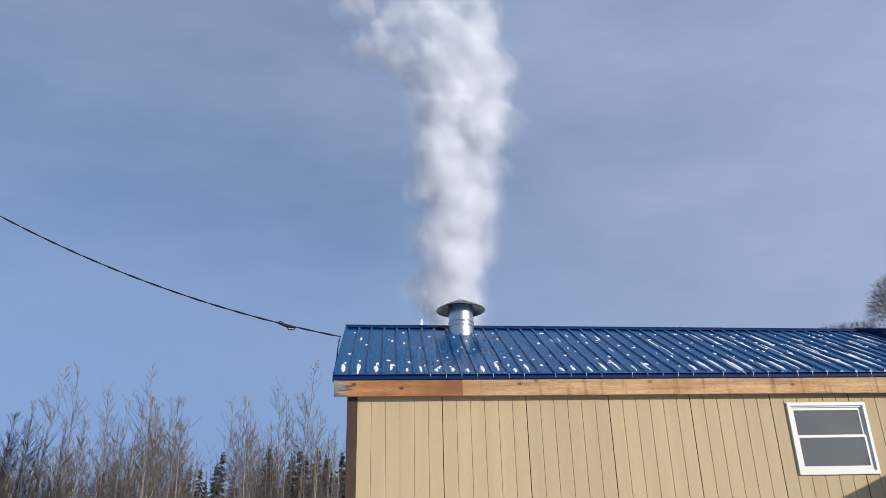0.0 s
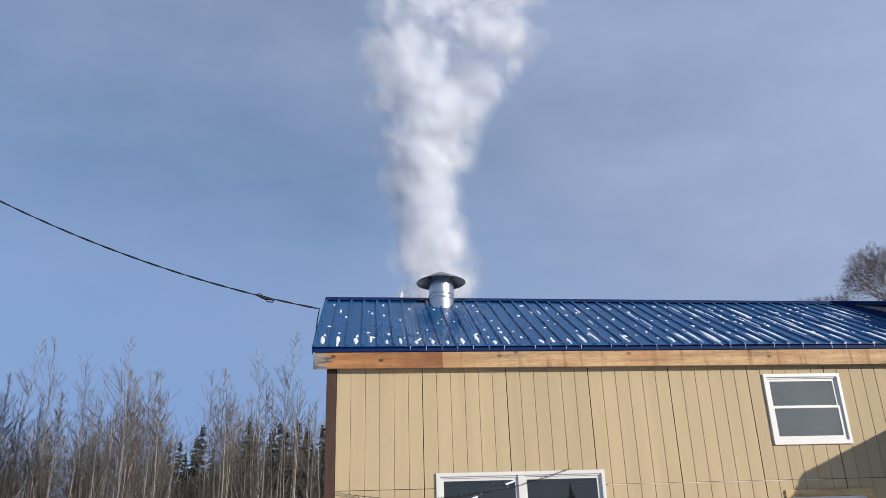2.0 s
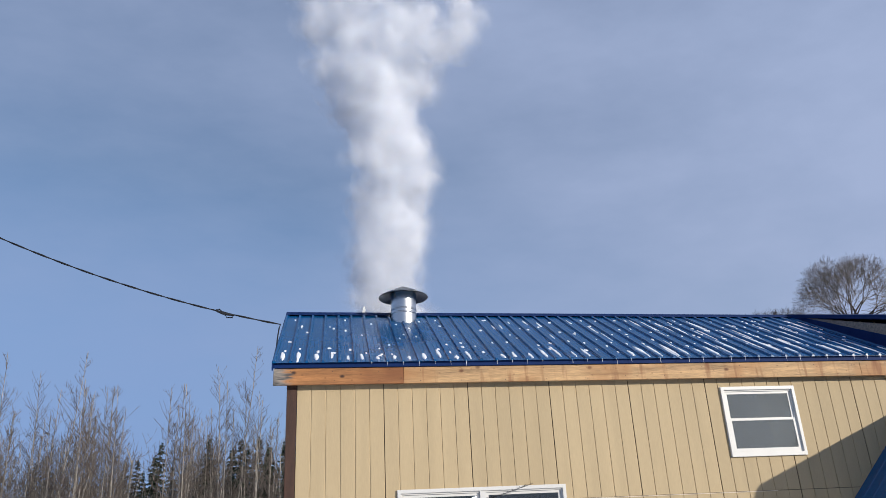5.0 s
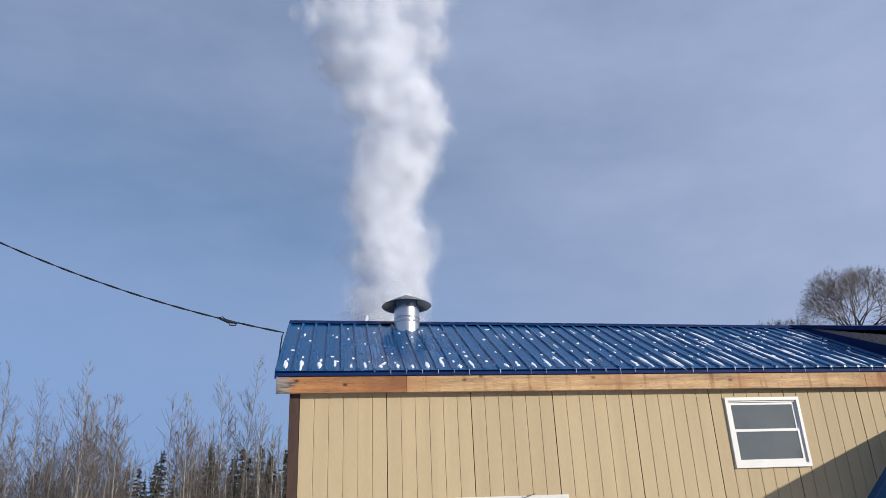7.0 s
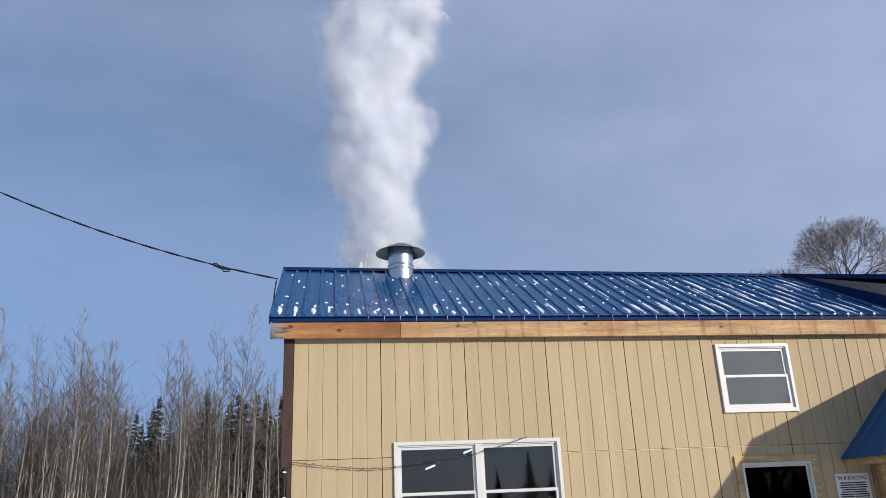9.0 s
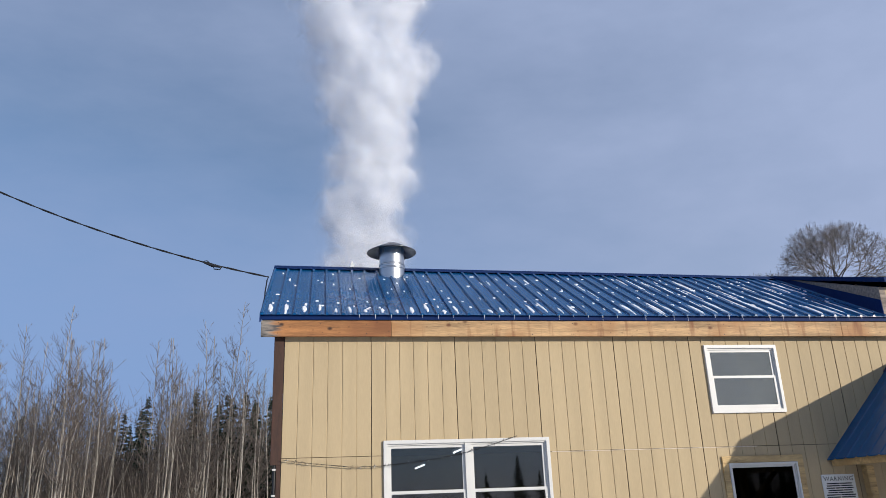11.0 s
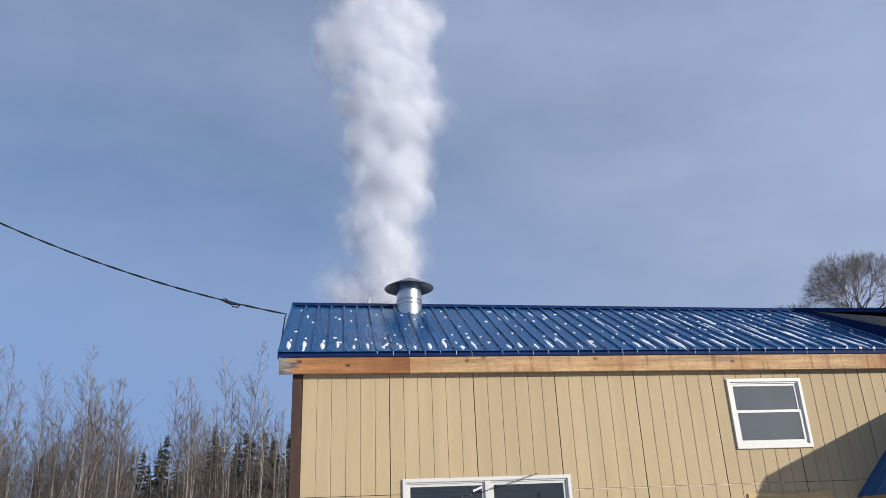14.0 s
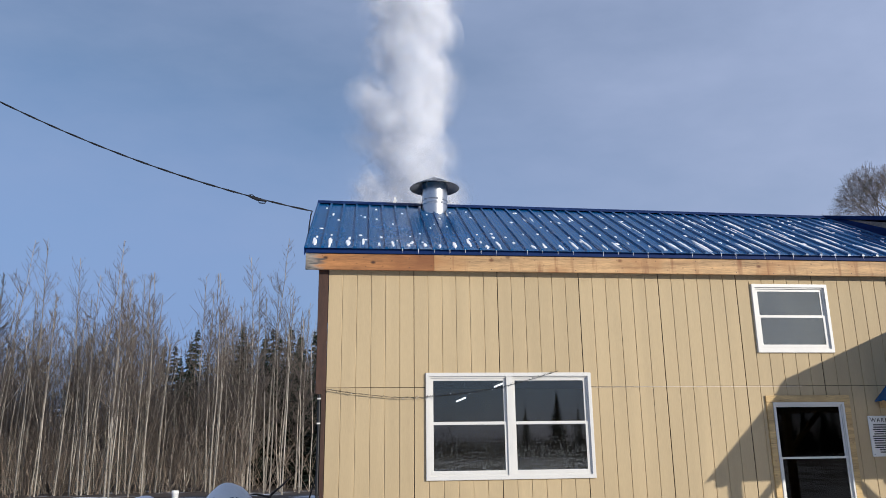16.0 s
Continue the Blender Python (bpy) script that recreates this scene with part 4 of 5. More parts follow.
def spruce(seed, height, width):
    rnd = random.Random(seed)
    t = thing("spruce_tree", "dark green spruce among the bare trees", "tree", "dark spruces")
    tb = Tubes()
    tb.tube([Vector((0, 0, -0.3)), Vector((0, 0, height * 0.5)), Vector((0, 0, height))], [0.014 * height, 0.008 * height, 0.01], 7)
    tb.part("trunk", DARKBARK, t)
    cr = Tubes()
    levels = int(height * 5.2)
    for i in range(levels):
        u = (i + 0.5) / levels
        z = height * (0.10 + 0.90 * u)
        reach = width * (1 - u) ** 0.92 + 0.06
        count = 5 + int(5 * (1 - u))
        spin = rnd.uniform(0, 6.28)
        for k in range(count):
            w = spin + 2 * math.pi * k / count + rnd.uniform(-0.22, 0.22)
            r = reach * rnd.uniform(0.5, 1.12)
            c, s = math.cos(w), math.sin(w)
            out, side = Vector((c, s, 0)), Vector((-s, c, 0))
            base = Vector((0, 0, z + rnd.uniform(-0.16, 0.16)))
            m = max(4, int(r * 6))
            for j in range(m):
                f = (j + 0.5) / m
                p = base + out * (r * f) + Vector((0, 0, -0.42 * r * f + 0.30 * r * f * f))
                wd = (0.05 + 0.30 * r * (1 - f) ** 0.8) * rnd.uniform(0.7, 1.15)
                for sg in (-1, 1):
                    tip = p + side * (sg * wd) + out * (wd * 0.75) + Vector((0, 0, rnd.uniform(-0.12, -0.01)))
                    cr.face(p - out * 0.05, tip + Vector((0, 0, 0.012)), tip + out * 0.04 - Vector((0, 0, 0.03)), p + out * 0.08 - Vector((0, 0, rnd.uniform(0.03, 0.10))))
            end = base + out * (r * 1.06) + Vector((0, 0, -0.10 * r))
            cr.face(base + out * (r * 0.8) - Vector((0, 0, 0.145 * r)) + side * 0.04, end, base + out * (r * 0.8) - Vector((0, 0, 0.165 * r)) - side * 0.04)
    cr.part("crown", NEEDLES, t, smooth=False)
    return t


def hardwood(seed, height, wide, at):
    """A round-headed bare tree, forking again and again."""
    rnd = random.Random(seed)
    t = thing("hardwood_tree", "broad round headed bare maple beyond the roof", "tree", "bare maples", at=at)
    tb, tw = Tubes(), Tubes()
    trunk = [Vector((0, 0, -0.3)), Vector((0.05, 0, height * 0.4)), Vector((0, 0.05, height * 0.735))]
    tb.tube(trunk, [height * 0.020, height * 0.016, height * 0.011], 8)
    heart, high = Vector((0, 0, height * 0.76)), height * 0.24

    def fork(p, d, length, r, level):
        pts, radii = [p], [r]
        q = p.copy()
        for i in range(3):
            d = (d + Vector((rnd.gauss(0, 0.10), rnd.gauss(0, 0.10), 0.0))).normalized()
            q = q + d * length / 3
            pts.append(q.copy())
            radii.append(r * (1 - 0.12 * (i + 1)))
        (tb if level < 2 else tw).tube(pts, radii, 6 if level < 2 else 3)
        o = q - heart
        if level == 8 or (o.x / wide) ** 2 + (o.y / wide) ** 2 + (o.z / high) ** 2 > rnd.uniform(0.88, 1.02):
            return
        for k in range(3 if level in (1, 3, 4) else 2):
            a = d.orthogonal().normalized()
            a.rotate(Matrix.Rotation(rnd.uniform(0, 6.28), 3, d))
            fork(pts[-1] if k < 2 else pts[2], (d + a * rnd.uniform(0.2, 0.55)).normalized(), length * rnd.uniform(0.74, 0.9), max(0.0058, r * 0.63), level + 1)

    for k in range(11):
        w = k * 2.4 + rnd.uniform(-0.3, 0.3)
        tilt = 0.15 + 1.5 * k / 10
        fork(trunk[-1] - Vector((0, 0, rnd.uniform(0, height * 0.03))), Vector((math.cos(w) * tilt, math.sin(w) * tilt, 1.0)), height * 0.062, height * 0.0040, 0)
    tb.part("trunk", DARKBARK, t)
    tw.part("crown", MAPLETWIG, t)
    return t


def make_woods():
    rnd = random.Random(21)
    hard = hardwood(4, 17.95, 3.75, (32.0, 30.0, -0.3))
    copy_thing(hard, pose(28.6, 33, -2.9, 0, 0, 130))
    kinds = [aspen(100 + i, h, (rnd.gauss(0, 0.015), rnd.gauss(0, 0.015)), s, b, d) for i, (h, s, b, d) in enumerate(
        ((11.5, 0.75, 0.40, 1.0), (10.6, 0.9, 0.36, 1.1), (9.7, 1.0, 0.33, 1.2), (8.2, 1.1, 0.25, 1.3), (7.6, 1.2, 0.2, 1.5), (6.8, 1.2, 0.2, 1.5), (9.8, 0.7, 0.5, 0.8), (7.9, 1.0, 0.15, 1.6), (5.6, 1.2, 0.12, 1.8), (8.6, 0.75, 0.5, 0.8), (7.7, 0.8, 0.46, 0.9)))]
    tall = [(-15.6, 25.5, 0), (-13.9, 25, 0), (-12.6, 26, 1), (-11.3, 25, 0), (-10.6, 25.4, 2), (-9.15, 25, 2), (-6.7, 25, 2), (-6.1, 25.6, 6), (-4.4, 24.6, 1), (-3.7, 25, 0)]
    put = set()
    for x, y, k in tall:
        if k not in put:
            kinds[k].matrix_basis = pose(x, y, ground_height(x, y), 0, 0, rnd.uniform(0, 360))
            put.add(k)
        else:
            copy_thing(kinds[k], pose(x, y, ground_height(x, y), 0, 0, rnd.uniform(0, 360)))
    for i in range(270):
        y = 19.5 + 26 * (i / 270) ** 1.2 + rnd.uniform(-1, 1)
        wide = (y + 10.7) * 0.62
        x = -wide + (wide - 0.02 * y - 1.2) * rnd.random() + 0.5
        gap = -0.255 < (x - 0.5) / (y + 10.7) < -0.19
        if (gap or (x - 0.5) / (y + 10.7) > -0.14) and rnd.random() < 0.4:
            continue
        if gap and y < 25:
            continue
        k = 8 if gap else rnd.choice((9, 10, 9, 10, 3, 5)) if y < 26 else rnd.choice((3, 4, 5, 7, 7, 8, 9, 10)) if y < 32 else rnd.choice((2, 3, 4, 6, 7))
        m = pose(x, y, ground_height(x, y), 0, 0, rnd.uniform(0, 360))
        if k not in put:
            kinds[k].matrix_basis = m
            put.add(k)
        else:
            copy_thing(kinds[k], m)
    # the stand's depth, stem behind stem
    tb, stems = Tubes(), Tubes()
    for i in range(760):
        y = 23 + 34 * rnd.random()
        wide = (y + 10.7) * 0.64
        x = -wide + (wide - 1.0) * rnd.random()
        gap = -0.255 < (x - 0.5) / (y + 10.7) < -0.19
        if (x - 0.5) / (y + 10.7) > -0.14 and rnd.random() < 0.8:
            continue
        h = rnd.uniform(4.0, 5.5) if gap else rnd.uniform(6.5, 10.8) * (0.76 + 0.25 * (y - 24) / 34)
        d = Vector((rnd.gauss(0, 0.05), rnd.gauss(0, 0.05), 1))
        p0 = Vector((x, y, ground_height(x, y) - 0.1))
        stem = limb(stems, rnd, p0, d, h, rnd.uniform(0.018, 0.04), Vector((0, 0, 0.05)), 4, 6)
        for _ in range(16):
            u = rnd.uniform(0.2, 0.98)
            q = stem[int(u * 6)].lerp(stem[min(6, int(u * 6) + 1)], u * 6 % 1)
            w = rnd.uniform(0, 6.28)
            pts = limb(tb, rnd, q, Vector((math.cos(w), math.sin(w), rnd.uniform(0.4, 1.4))), (0.3 + (1 - u) * 1.6), 0.013, Vector((0, 0, 0.1)), 3, 2)
            limb(tb, rnd, pts[1], Vector((rnd.gauss(0, 0.7), rnd.gauss(0, 0.7), 0.7)), 0.5, 0.009, Vector((0, 0, 0.1)), 3, 2)
    woods = tagged(new("deep_woods", stems.mesh("deep_woods", BARK)), "bare grey brown stems deep in the stand", "woods", kind="stuff")
    tagged(tb.part("branches", TWIG, woods), kind="stuff")
    s1, s2 = spruce(7, 9.0, 2.4), spruce(8, 8.2, 2.1)
    s1.matrix_basis, s2.matrix_basis = pose(-10.2, 40, -0.4), pose(-4.6, 34, -0.4)
    for x, y, k in ((-6.2, 33, 1), (-1.5, 29, 1), (-2.7, 30, 1), (-0.5, 31, 0), (-3.9, 30.5, 1), (-0.9, 27.5, 1), (-2.1, 32, 0), (-4.8, 32, 1), (-3.2, 35, 0), (-3.0, 33, 0), (-1.8, 35, 1), (-12.0, 42, 1), (-3.9, 37, 0), (-24.5, 42, 1), (-5.6, 38, 1), (-0.6, 38, 0), (-7.5, 44, 0), (-14, 47, 0), (-17, 48, 1),
                    (-9.0, 43.5, 1), (-11.4, 44, 0), (-10.6, 46, 1), (-8.3, 46.5, 0), (-20, 47, 0), (-23, 49, 1), (-27, 48, 0), (-9, 50, 0), (-4, 45, 1)):
        copy_thing((s1, s2)[k], pose(x, y, (-1.5 if y < 36 and x > -5.5 else -0.5) + (k - 0.5) * 0.3, 0, 0, rnd.uniform(0, 360)))
    for i in range(26):
        copy_thing((s1, s2)[i % 2], pose(-39 + i * 1.6 + rnd.uniform(-0.6, 0.6), rnd.uniform(51, 57), -0.8, 0, 0, rnd.uniform(0, 360)))
    snag = thing("dead_snag", "broken pale dead trunk among the aspens", "tree", at=(-8.12, 24, -0.5))
    tb = Tubes()
    tb.tube([Vector((0, 0, -0.2)), Vector((0.03, 0, 2.5)), Vector((0.12, 0, 4.8)), Vector((0.18, 0, 6.2))], [0.055, 0.05, 0.042, 0.034], 7)
    tb.tube([Vector((0.17, 0, 6.0)), Vector((0.02, 0, 6.45)), Vector((-0.2, 0, 6.85))], [0.03, 0.02, 0.008], 5)
    tb.tube([Vector((0.14, 0, 5.2)), Vector((0.4, 0, 5.45))], [0.018, 0.006], 4)
    tb.tube([Vector((0.1, 0, 4.4)), Vector((-0.18, 0, 4.6))], [0.015, 0.005], 4)
    tb.part("trunk", BARK, snag)
    # woods across the yard, which the panes mirror
    for x, y, k in ((35, -150, 1), (31.6, -110, 0), (47, -152, 1), (54, -150, 0), (58, -150, 1), (95, -120, 0), (99, -118, 1), (104, -120, 0), (110, -124, 1)):
        copy_thing((s1, s2)[k], pose(x, y, -0.3, 0, 0, rnd.uniform(0, 360)))
    for i in range(30):
        copy_thing(kinds[rnd.choice((3, 4, 7, 5))], pose(rnd.uniform(5, 120), rnd.uniform(-160, -118), -1.5, 0, 0, rnd.uniform(0, 360)))
    for i in range(26):
        copy_thing((s1, s2)[i % 2], pose(62 + i * 2.1 + rnd.uniform(-1, 1), rnd.uniform(-128, -112), -1.8, 0, 0, rnd.uniform(0, 360)))
    # a thicket on the far side of the yard, which the panes mirror
    tb = Tubes()
    for i in range(2600):
        x, y = rnd.uniform(2, 62), rnd.uniform(-62, -50)
        pts = limb(tb, rnd, Vector((x, y, -0.1)), Vector((rnd.gauss(0, 0.3), rnd.gauss(0, 0.3), 1)), rnd.uniform(1.2, 2.7), 0.03, Vector((0, 0, 0)), 3, 3)
        limb(tb, rnd, pts[1], Vector((rnd.gauss(0, 0.8), rnd.gauss(0, 0.8), 0.8)), rnd.uniform(0.5, 1.2), 0.02, Vector((0, 0, 0.05)), 3, 2)
    tagged(new("roadside_thicket", tb.mesh("roadside_thicket", DARKBARK)), "dark bare thicket across the yard", "brush", kind="stuff")
    # brush in the wood's depth
    tb = Tubes()
    for i in range(5600):
        y = 22 + 34 * rnd.random()
        wide = (y + 10.7) * 0.62
        x = -wide + (wide - 1.0) * rnd.random()
        if (x - 0.5) / (y + 10.7) > -0.14 and rnd.random() < 0.8:
            continue
        p = Vector((x, y, ground_height(x, y) - 0.05))
        way = Vector((rnd.gauss(0, 0.45), rnd.gauss(0, 0.45), 1))
        pts = limb(tb, rnd, p, way, rnd.uniform(1.0, 4.8), 0.016, Vector((0, 0, 0)), 3, 3)
        for _ in range(2):
            limb(tb, rnd, pts[rnd.randint(1, 2)], Vector((rnd.gauss(0, 0.8), rnd.gauss(0, 0.8), 0.8)), rnd.uniform(0.5, 1.4), 0.008, Vector((0, 0, 0.05)), 3, 2)
    ob = new("woodland_brush", tb.mesh("woodland_brush", BRUSH))
    tagged(ob, "tangled grey brown brush and saplings in the woods", "brush", kind="stuff")


make_woods()


# ---- siding panels, roof sheets, roof snow ----
def make_siding():
    plank = 1.2115 / 6
    n = int(LEN / 1.2115) + 1
    for row, (z0, z1) in enumerate(((-0.2, SEAM - 0.004), (SEAM + 0.004, 3.9))):
        for k in range(n):
            bm = bmesh.new()
            for j in range(6):
                a = k * 1.2115 + j * plank + (0.004 if j else 0.0058)
                e = min(LEN, k * 1.2115 + (j + 1) * plank - (0.004 if j < 5 else 0.0058))
                if a >= LEN:
                    continue
                for x0, x1, c0, c1 in without((a, e, z0, z1), [(BIG[0] + 0.02, BIG[1] - 0.02, BIG[2] + 0.02, BIG[3] - 0.02),
                                                               (SMALL[0] + 0.02, SMALL[1] - 0.02, SMALL[2] + 0.02, SMALL[3] - 0.02),
                                                               (LOW[0] + 0.05, LOW[1] - 0.05, LOW[2] - 0.05, LOW[3] - 0.05)]):
                    prism(bm, [(x0, 0.0), (x1 - 0.007, 0.0), (x1, 0.005), (x1, 0.0075), (x0, 0.0075)], lambda x, y: (x, y, c0), lambda x, y: (x, y, c1))
            # the panel's back, behind the grooves
            for x0, x1, c0, c1 in without((k * 1.2115 + 0.009, min(LEN, (k + 1) * 1.2115 - 0.009), z0, z1), OPENINGS):
                box(bm, x0, x1, 0.0077, 0.0155, c0, c1)
            part("siding_panel", bm, SIDING, front_wall)
    boxes("seam_flashing", CREAM, house, [(3.76, 6.9, -0.007, -0.001, SEAM - 0.010, SEAM - 0.001)], "pale flashing along the panel seam")


make_siding()


def make_sheets():
    rib = 0.2258
    sheet_w = rib * 4
    prof = []
    for i in range(4):
        a = i * rib
        prof += [(a, 0.0), (a + 0.010, 0.030), (a + 0.040, 0.030), (a + 0.052, 0.0), (a + 0.10, 0.0), (a + 0.106, 0.003), (a + 0.112, 0.0), (a + 0.16, 0.0), (a + 0.166, 0.003), (a + 0.172, 0.0)]
    prof.append((sheet_w - 0.001, 0.0))
    low = [(x, t - 0.0015) for x, t in prof][::-1]
    ye, yr = EAVE_Y - 0.035, RIDGE_Y - 0.02
    for k in range(int((LEN + 0.66) / sheet_w)):
        at = RAKE - 0.010 + k * sheet_w
        bm = bmesh.new()
        prism(bm, prof + low, lambda x, t: (x + at, ye, roof_z(ye) + t + sag(x + at, ye)), lambda x, t: (x + at, yr, roof_z(yr) + t + sag(x + at, yr)))
        # closed rib ends at the eave
        for i in range(4):
            a = at + i * rib
            prism(bm, [(a + 0.001, 0.0), (a + 0.0105, 0.028), (a + 0.0395, 0.028), (a + 0.051, 0.0)], lambda x, t: (x, ye + 0.001, roof_z(ye) + t + sag(x, ye) - 0.003),
                  lambda x, t: (x, ye + 0.02, roof_z(ye + 0.02) + t + sag(x, ye) - 0.003))
        part("roof_sheet", bm, BLUE, roof)


make_sheets()


def make_roof_snow():
    """Old snow held on the pans between the ribs: specks on the west, longer streaks to the east."""
    rnd = random.Random(17)
    bm = bmesh.new()
    rib = 0.2258
    run = RIDGE_Y - EAVE_Y

    def patch(xc, y, wid, length, thick):
        n = 10
        ring, top = [], []
        for i in range(n):
            w = 2 * math.pi * i / n
            k = 1 + rnd.uniform(-0.32, 0.32)
            dx, dy = math.cos(w) * wid * k / 2, math.sin(w) * length * k / 2
            ring.append(bm.verts.new((xc + dx, y + dy, roof_z(y + dy) - 0.002)))
            top.append(bm.verts.new((xc + dx * 0.7, y + dy * 0.8, roof_z(y + dy * 0.8) + thick)))
        for i in range(n):
            j = (i + 1) % n
            bm.faces.new((ring[i], ring[j], top[j], top[i]))
        bm.faces.new(top)

    pans = int((LEN + 0.5) / rib)
    for k in range(pans):
        x = RAKE - 0.010 + k * rib + 0.137
        east = max(0.0, min(1.0, (x - 2.6) / 5.0))
        if rnd.random() < 0.78:
            ln = rnd.uniform(0.10, 0.5) + east * rnd.uniform(0.1, 0.75)
            patch(x + rnd.uniform(-0.03, 0.02), EAVE_Y + 0.03 + ln / 2 + rnd.uniform(0, 0.08), rnd.uniform(0.045, 0.080) - 0.012 * east, ln, 0.013)
        for _ in range(int(rnd.uniform(2, 5) + east * 5)):
            u = rnd.random() ** (1.5 - 0.6 * east)
            y = EAVE_Y + 0.25 + u * (run - 0.5)
            big = rnd.random() < 0.05 + 0.35 * east
            ln = rnd.uniform(0.25, 0.7) * (0.35 + east) if big else rnd.uniform(0.03, 0.10)
            patch(x + rnd.uniform(-0.06, 0.06), min(y, RIDGE_Y - 0.4 - ln / 2), rnd.uniform(0.025, 0.065) if not big else rnd.uniform(0.022, 0.045), ln, 0.008)
    me = mesh_of("roof_snow", bm, SNOW)
    settle(tagged(new("roof_snow", me), "scattered specks and streaks of old snow on the blue roof", "snow", kind="stuff"))


make_roof_snow()


def make_icicles():
    """Short icicles at the rib ends along the eave."""
    rnd = random.Random(2)
    tb = Tubes()
    tb.tube([Vector((0, 0, 0.004)), Vector((0, 0, -0.03)), Vector((0.001, 0, -0.075))], [0.003, 0.0022, 0.0008], 6)
    me = tb.mesh("icicle", SNOW)
    for k in range(4, 64):
        if rnd.random() < 0.85:
            x = RAKE - 0.010 + k * 0.2258 + 0.026
            ob = new("icicle", me)
            ob.location = (x, EAVE_Y - 0.032, roof_z(EAVE_Y - 0.032) + sag(x, EAVE_Y) + 0.002)
            ob.scale = (1, 1, rnd.uniform(0.6, 1.15))
            ob.parent = roof


make_icicles()


# ---- steam ----
def plume_table():
    """By time: the middle and the half width of the rising plume, in metres, at six heights."""
    yield 0.0, (1.77, 1.75, 1.77, 2.03, 2.12, 1.16), (0.75, 0.73, 0.83, 0.95, 1.16, 1.86)
    yield 0.5, (1.71, 1.68, 1.78, 1.97, 2.21, 1.33), (0.75, 0.74, 0.81, 1.08, 1.39, 1.95)
    yield 1.0, (1.73, 1.71, 1.66, 1.85, 2.23, 1.40), (0.62, 0.71, 0.89, 1.05, 1.57, 2.23)
    yield 1.5, (1.68, 1.63, 1.58, 1.63, 2.22, 1.34), (0.78, 0.72, 0.80, 1.10, 1.74, 2.40)
    yield 2.0, (1.70, 1.68, 1.64, 1.68, 2.19, 2.34), (0.75, 0.72, 0.85, 1.11, 1.76, 1.88)
    yield 2.5, (1.67, 1.60, 1.51, 1.49, 2.01, 2.51), (0.73, 0.74, 0.83, 1.14, 1.72, 1.97)
    yield 3.0, (1.69, 1.61, 1.52, 1.42, 1.53, 2.42), (0.72, 0.73, 0.86, 1.20, 1.58, 1.92)
    yield 3.5, (1.78, 1.67, 1.50, 1.35, 1.50, 2.14), (0.65, 0.74, 0.82, 1.11, 1.64, 2.11)
    yield 4.0, (1.60, 1.59, 1.58, 1.42, 1.43, 2.17), (0.72, 0.75, 0.88, 1.01, 1.57, 2.08)
    yield 4.5, (1.63, 1.63, 1.71, 1.56, 1.22, 1.90), (0.80, 0.81, 0.93, 0.96, 1.49, 2.04)
    yield 7.0, (1.59, 1.55, 1.53, 1.81, 1.57, 1.23), (0.87, 0.88, 0.90, 1.07, 1.34, 1.73)
    yield 7.5, (1.62, 1.57, 1.52, 1.61, 1.51, 1.16), (0.89, 0.84, 0.95, 1.14, 1.40, 1.53)
    yield 8.0, (1.58, 1.55, 1.47, 1.52, 1.51, 1.20), (0.94, 0.99, 1.02, 1.21, 1.41, 1.51)
    yield 8.5, (1.57, 1.53, 1.50, 1.42, 1.58, 1.59), (0.89, 1.01, 1.03, 1.29, 1.46, 1.31)
    yield 9.0, (1.57, 1.48, 1.47, 1.37, 1.50, 1.54), (0.94, 0.95, 1.19, 1.17, 1.44, 1.42)
    yield 11.5, (1.39, 1.37, 1.55, 1.61, 1.32, 1.41), (0.94, 0.91, 0.91, 1.19, 1.68, 1.32)
    yield 12.0, (1.55, 1.54, 1.55, 1.55, 1.37, 1.34), (0.86, 0.86, 0.89, 1.24, 1.54, 1.52)
    yield 12.5, (1.51, 1.50, 1.50, 1.55, 1.34, 1.27), (0.80, 0.82, 0.89, 1.12, 1.55, 1.60)
    yield 13.0, (1.32, 1.36, 1.37, 1.37, 1.25, 1.20), (0.96, 1.00, 1.09, 1.32, 1.70, 1.65)
    yield 13.5, (1.41, 1.45, 1.52, 1.51, 1.45, 1.12), (0.95, 0.85, 1.01, 1.21, 1.44, 1.61)
    yield 14.0, (1.36, 1.37, 1.61, 1.54, 1.35, 1.31), (1.00, 1.02, 0.94, 1.17, 1.48, 1.40)
    yield 14.5, (1.32, 1.44, 1.54, 1.55, 1.40, 1.32), (0.94, 0.85, 0.96, 1.21, 1.36, 1.27)
    yield 15.0, (1.33, 1.48, 1.53, 1.48, 1.30, 1.25), (1.00, 0.94, 0.93, 1.18, 1.36, 1.37)
    yield 15.5, (1.34, 1.47, 1.50, 1.55, 1.49, 1.49), (1.06, 0.96, 1.01, 1.07, 1.02, 1.02)
    yield 16.0, (1.25, 1.30, 1.49, 1.49, 1.43, 1.43), (1.05, 0.95, 1.08, 0.99, 0.94, 0.94)


PLUME = list(plume_table())
HEIGHTS = (6.3, 7.5, 8.8, 10.2, 11.6, 13.0)
STEAM_Y = 3.75
VENT_Z = 4.9


def rise(age):
    """Height of a puff above the vent: quick at first, then slower."""
    return 0.75 * age + 1.35 * (1 - math.exp(-age / 1.35))


def plume_at(z, t):
    """Middle and half width of the plume at a height and time."""
    times = [row[0] for row in PLUME]
    i = max(0, min(len(times) - 2, int(np.searchsorted(times, t, side="right")) - 1))
    u = max(0.0, min(1.0, (t - times[i]) / (times[i + 1] - times[i])))
    mid = [(1 - u) * float(np.interp(z, HEIGHTS, PLUME[i][c])) + u * float(np.interp(z, HEIGHTS, PLUME[i + 1][c])) for c in (1, 2)]
    return mid[0], mid[1]


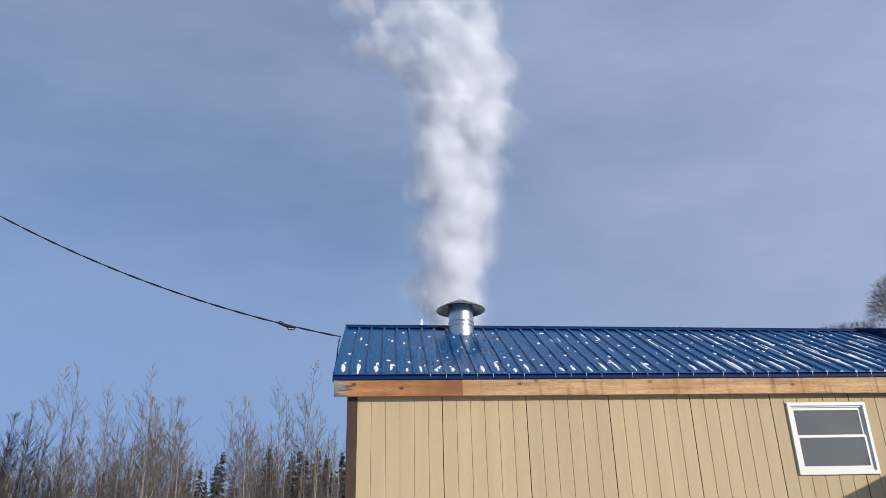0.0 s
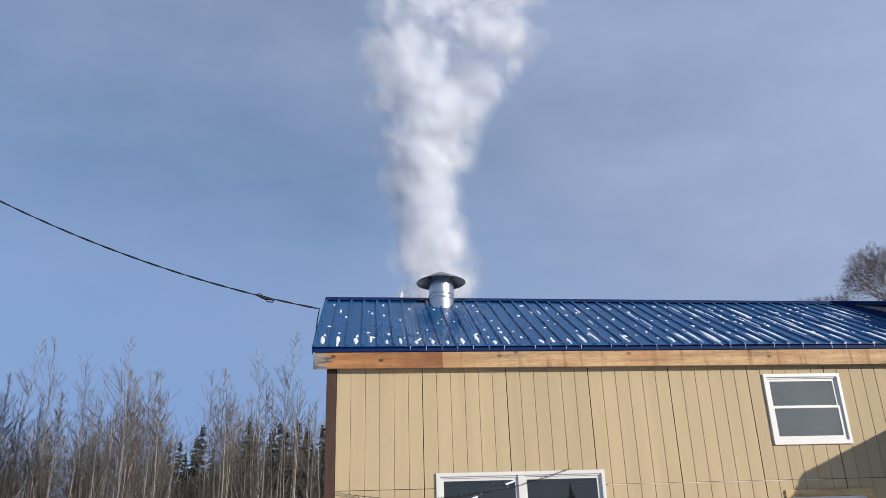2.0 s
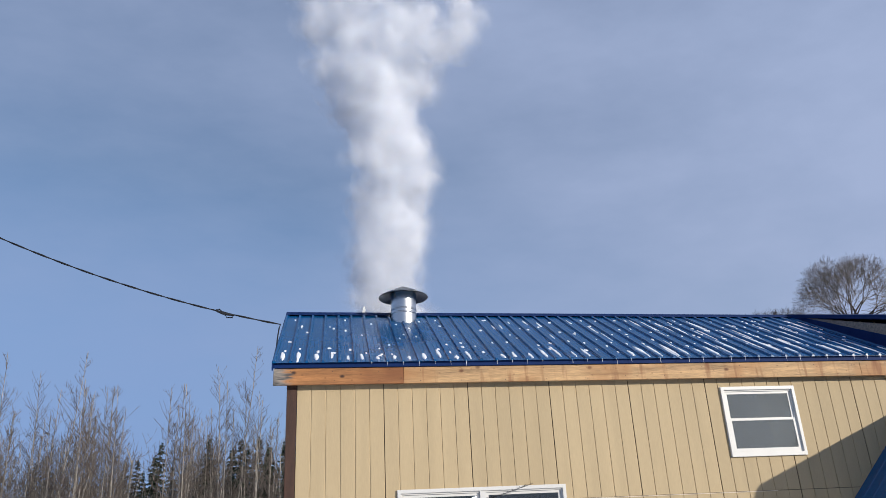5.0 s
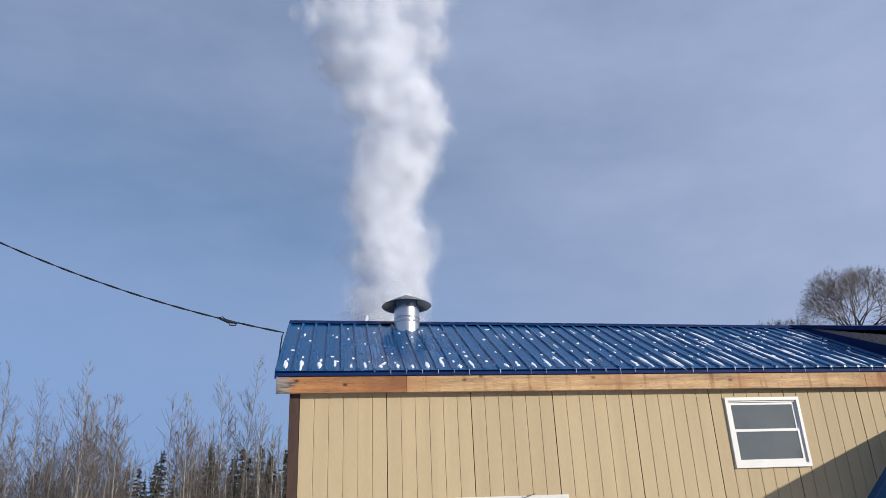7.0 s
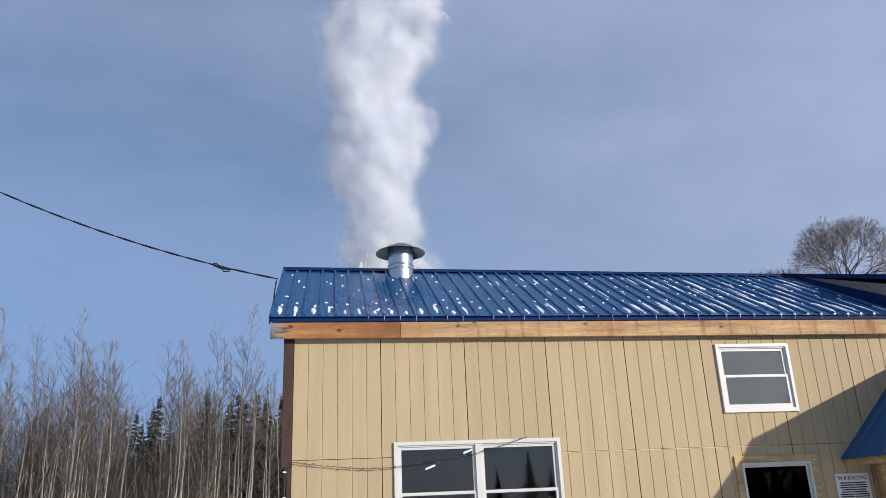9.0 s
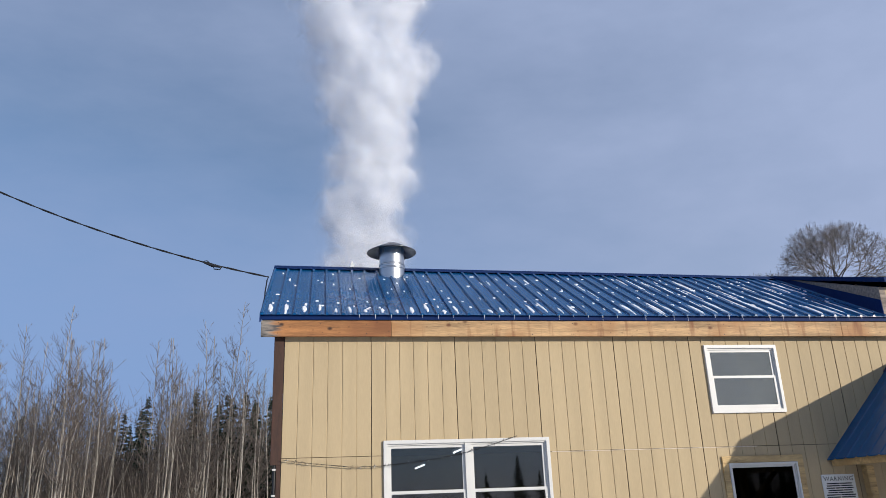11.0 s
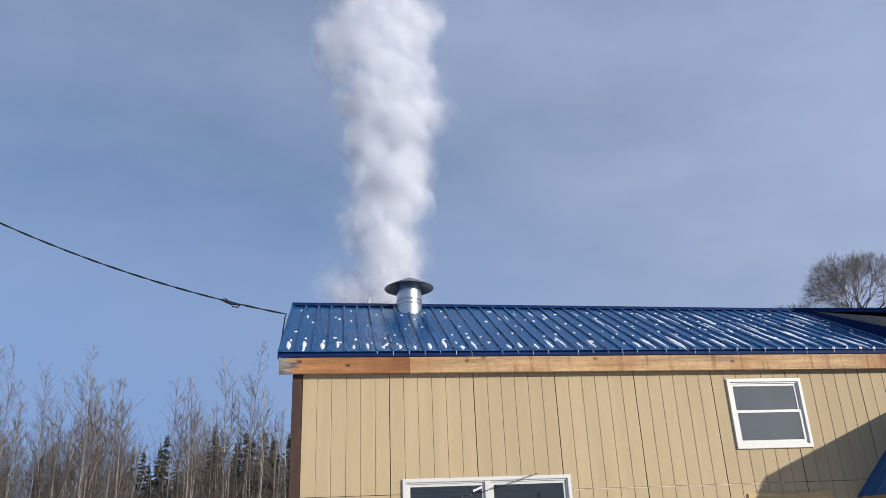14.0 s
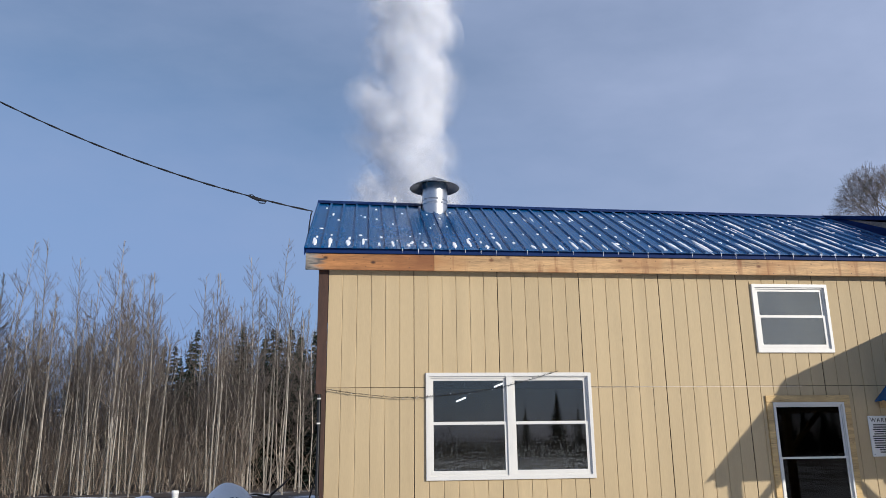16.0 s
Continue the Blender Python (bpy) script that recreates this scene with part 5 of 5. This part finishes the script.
def puff_mesh(seed, radius, wisps):
    """A billow of five lumps, each of small cupped wisps of droplets that fade to their rims."""
    rnd = random.Random(seed)
    v, f, uv = [], [], []
    lumps = [Vector((rnd.gauss(0, 1), rnd.gauss(0, 1), rnd.gauss(0, 1))).normalized() * radius * rnd.uniform(0.15, 0.45) for _ in range(5)]
    for i in range(wisps):
        c = lumps[i % 5] + Vector((rnd.gauss(0, 1), rnd.gauss(0, 1), rnd.gauss(0, 1))) * radius * 0.20
        r = radius * rnd.uniform(0.46, 0.80)
        n = Vector((rnd.gauss(0, 1), rnd.gauss(0, 1), rnd.gauss(0, 1))).normalized()
        a = n.orthogonal().normalized()
        b = n.cross(a)
        dome = r * rnd.uniform(0.3, 0.5)
        base = len(v)
        v.append(tuple(c + n * dome))
        uv.append((0.5, 0.5))
        for ring, rr in ((1, 0.4), (2, 0.72), (3, 1.0)):
            for k in range(10):
                w = 2 * math.pi * k / 10
                p = c + (a * math.cos(w) + b * math.sin(w)) * (r * rr) + n * (dome * (1 - rr * rr))
                v.append(tuple(p))
                uv.append((0.5 + 0.5 * rr * math.cos(w), 0.5 + 0.5 * rr * math.sin(w)))
        for k in range(10):
            k2 = (k + 1) % 10
            f.append((base, base + 1 + k, base + 1 + k2))
            for q in (1, 11):
                f.append((base + q + k, base + q + 10 + k, base + q + 10 + k2, base + q + k2))
    me = bpy.data.meshes.new("steam_puff")
    me.from_pydata(v, [], f)
    layer = me.uv_layers.new(name="rim")
    for loop in me.loops:
        layer.data[loop.index].uv = uv[loop.vertex_index]
    me.materials.append(STEAM)
    me.shade_smooth()
    return me


def make_steam():
    """The puffs, with the time at which each leaves the vent and its place across the plume."""
    rnd = random.Random(9)
    meshes = [puff_mesh(s, r, w) for s, (r, w) in enumerate(((0.52, 22), (0.60, 24), (0.68, 26), (0.46, 20), (0.80, 28), (0.57, 23)))]
    out = []
    born = -10.8
    while born < 15.9:
        born += 1 / 17
        ob = new("steam_puff", rnd.choice(meshes))
        tagged(ob, "soft white puff of steam rising above the roof", "steam", "rising steam", "stuff")
        w = rnd.uniform(0, 2 * math.pi)
        q = rnd.random() ** 0.43
        out.append((ob, born, q * math.cos(w), q * math.sin(w), rnd.uniform(0, 360), rnd.uniform(-14, 14)))
    return out


puffs = make_steam()


def motions():
    """The steam leaves the vent behind the ridge, rises and spreads."""
    for ob, born, across, along, turn, spin in puffs:
        times = sorted({0.0, 16.0, *[row[0] for row in PLUME if -0.1 < row[0] - born < 12.5],
                        *[t for t in (born, born + 0.4, born + 0.8, 5.3, 6.1, 9.8, 10.6) if 0 < t < 16 and t - born < 12.5]})
        rows = []
        for t in times:
            age = t - born
            if age <= 0:
                rows.append((t, pose(1.75 + 0.5 * across, STEAM_Y + 0.4 * along, 3.6, 0, 0, turn)))
                continue
            z = VENT_Z - 0.3 + rise(age)
            mid, half = plume_at(z, t)
            reach = max(0.15, half - 0.26 + 0.22 * max(0.0, half - 1.2)) * min(1.0, 0.7 + 0.3 * age)
            rows.append((t, pose(mid + reach * across, STEAM_Y + reach * along * 0.8, z, 0, 0, turn + spin * age)))
        walk(ob, rows)


motions()
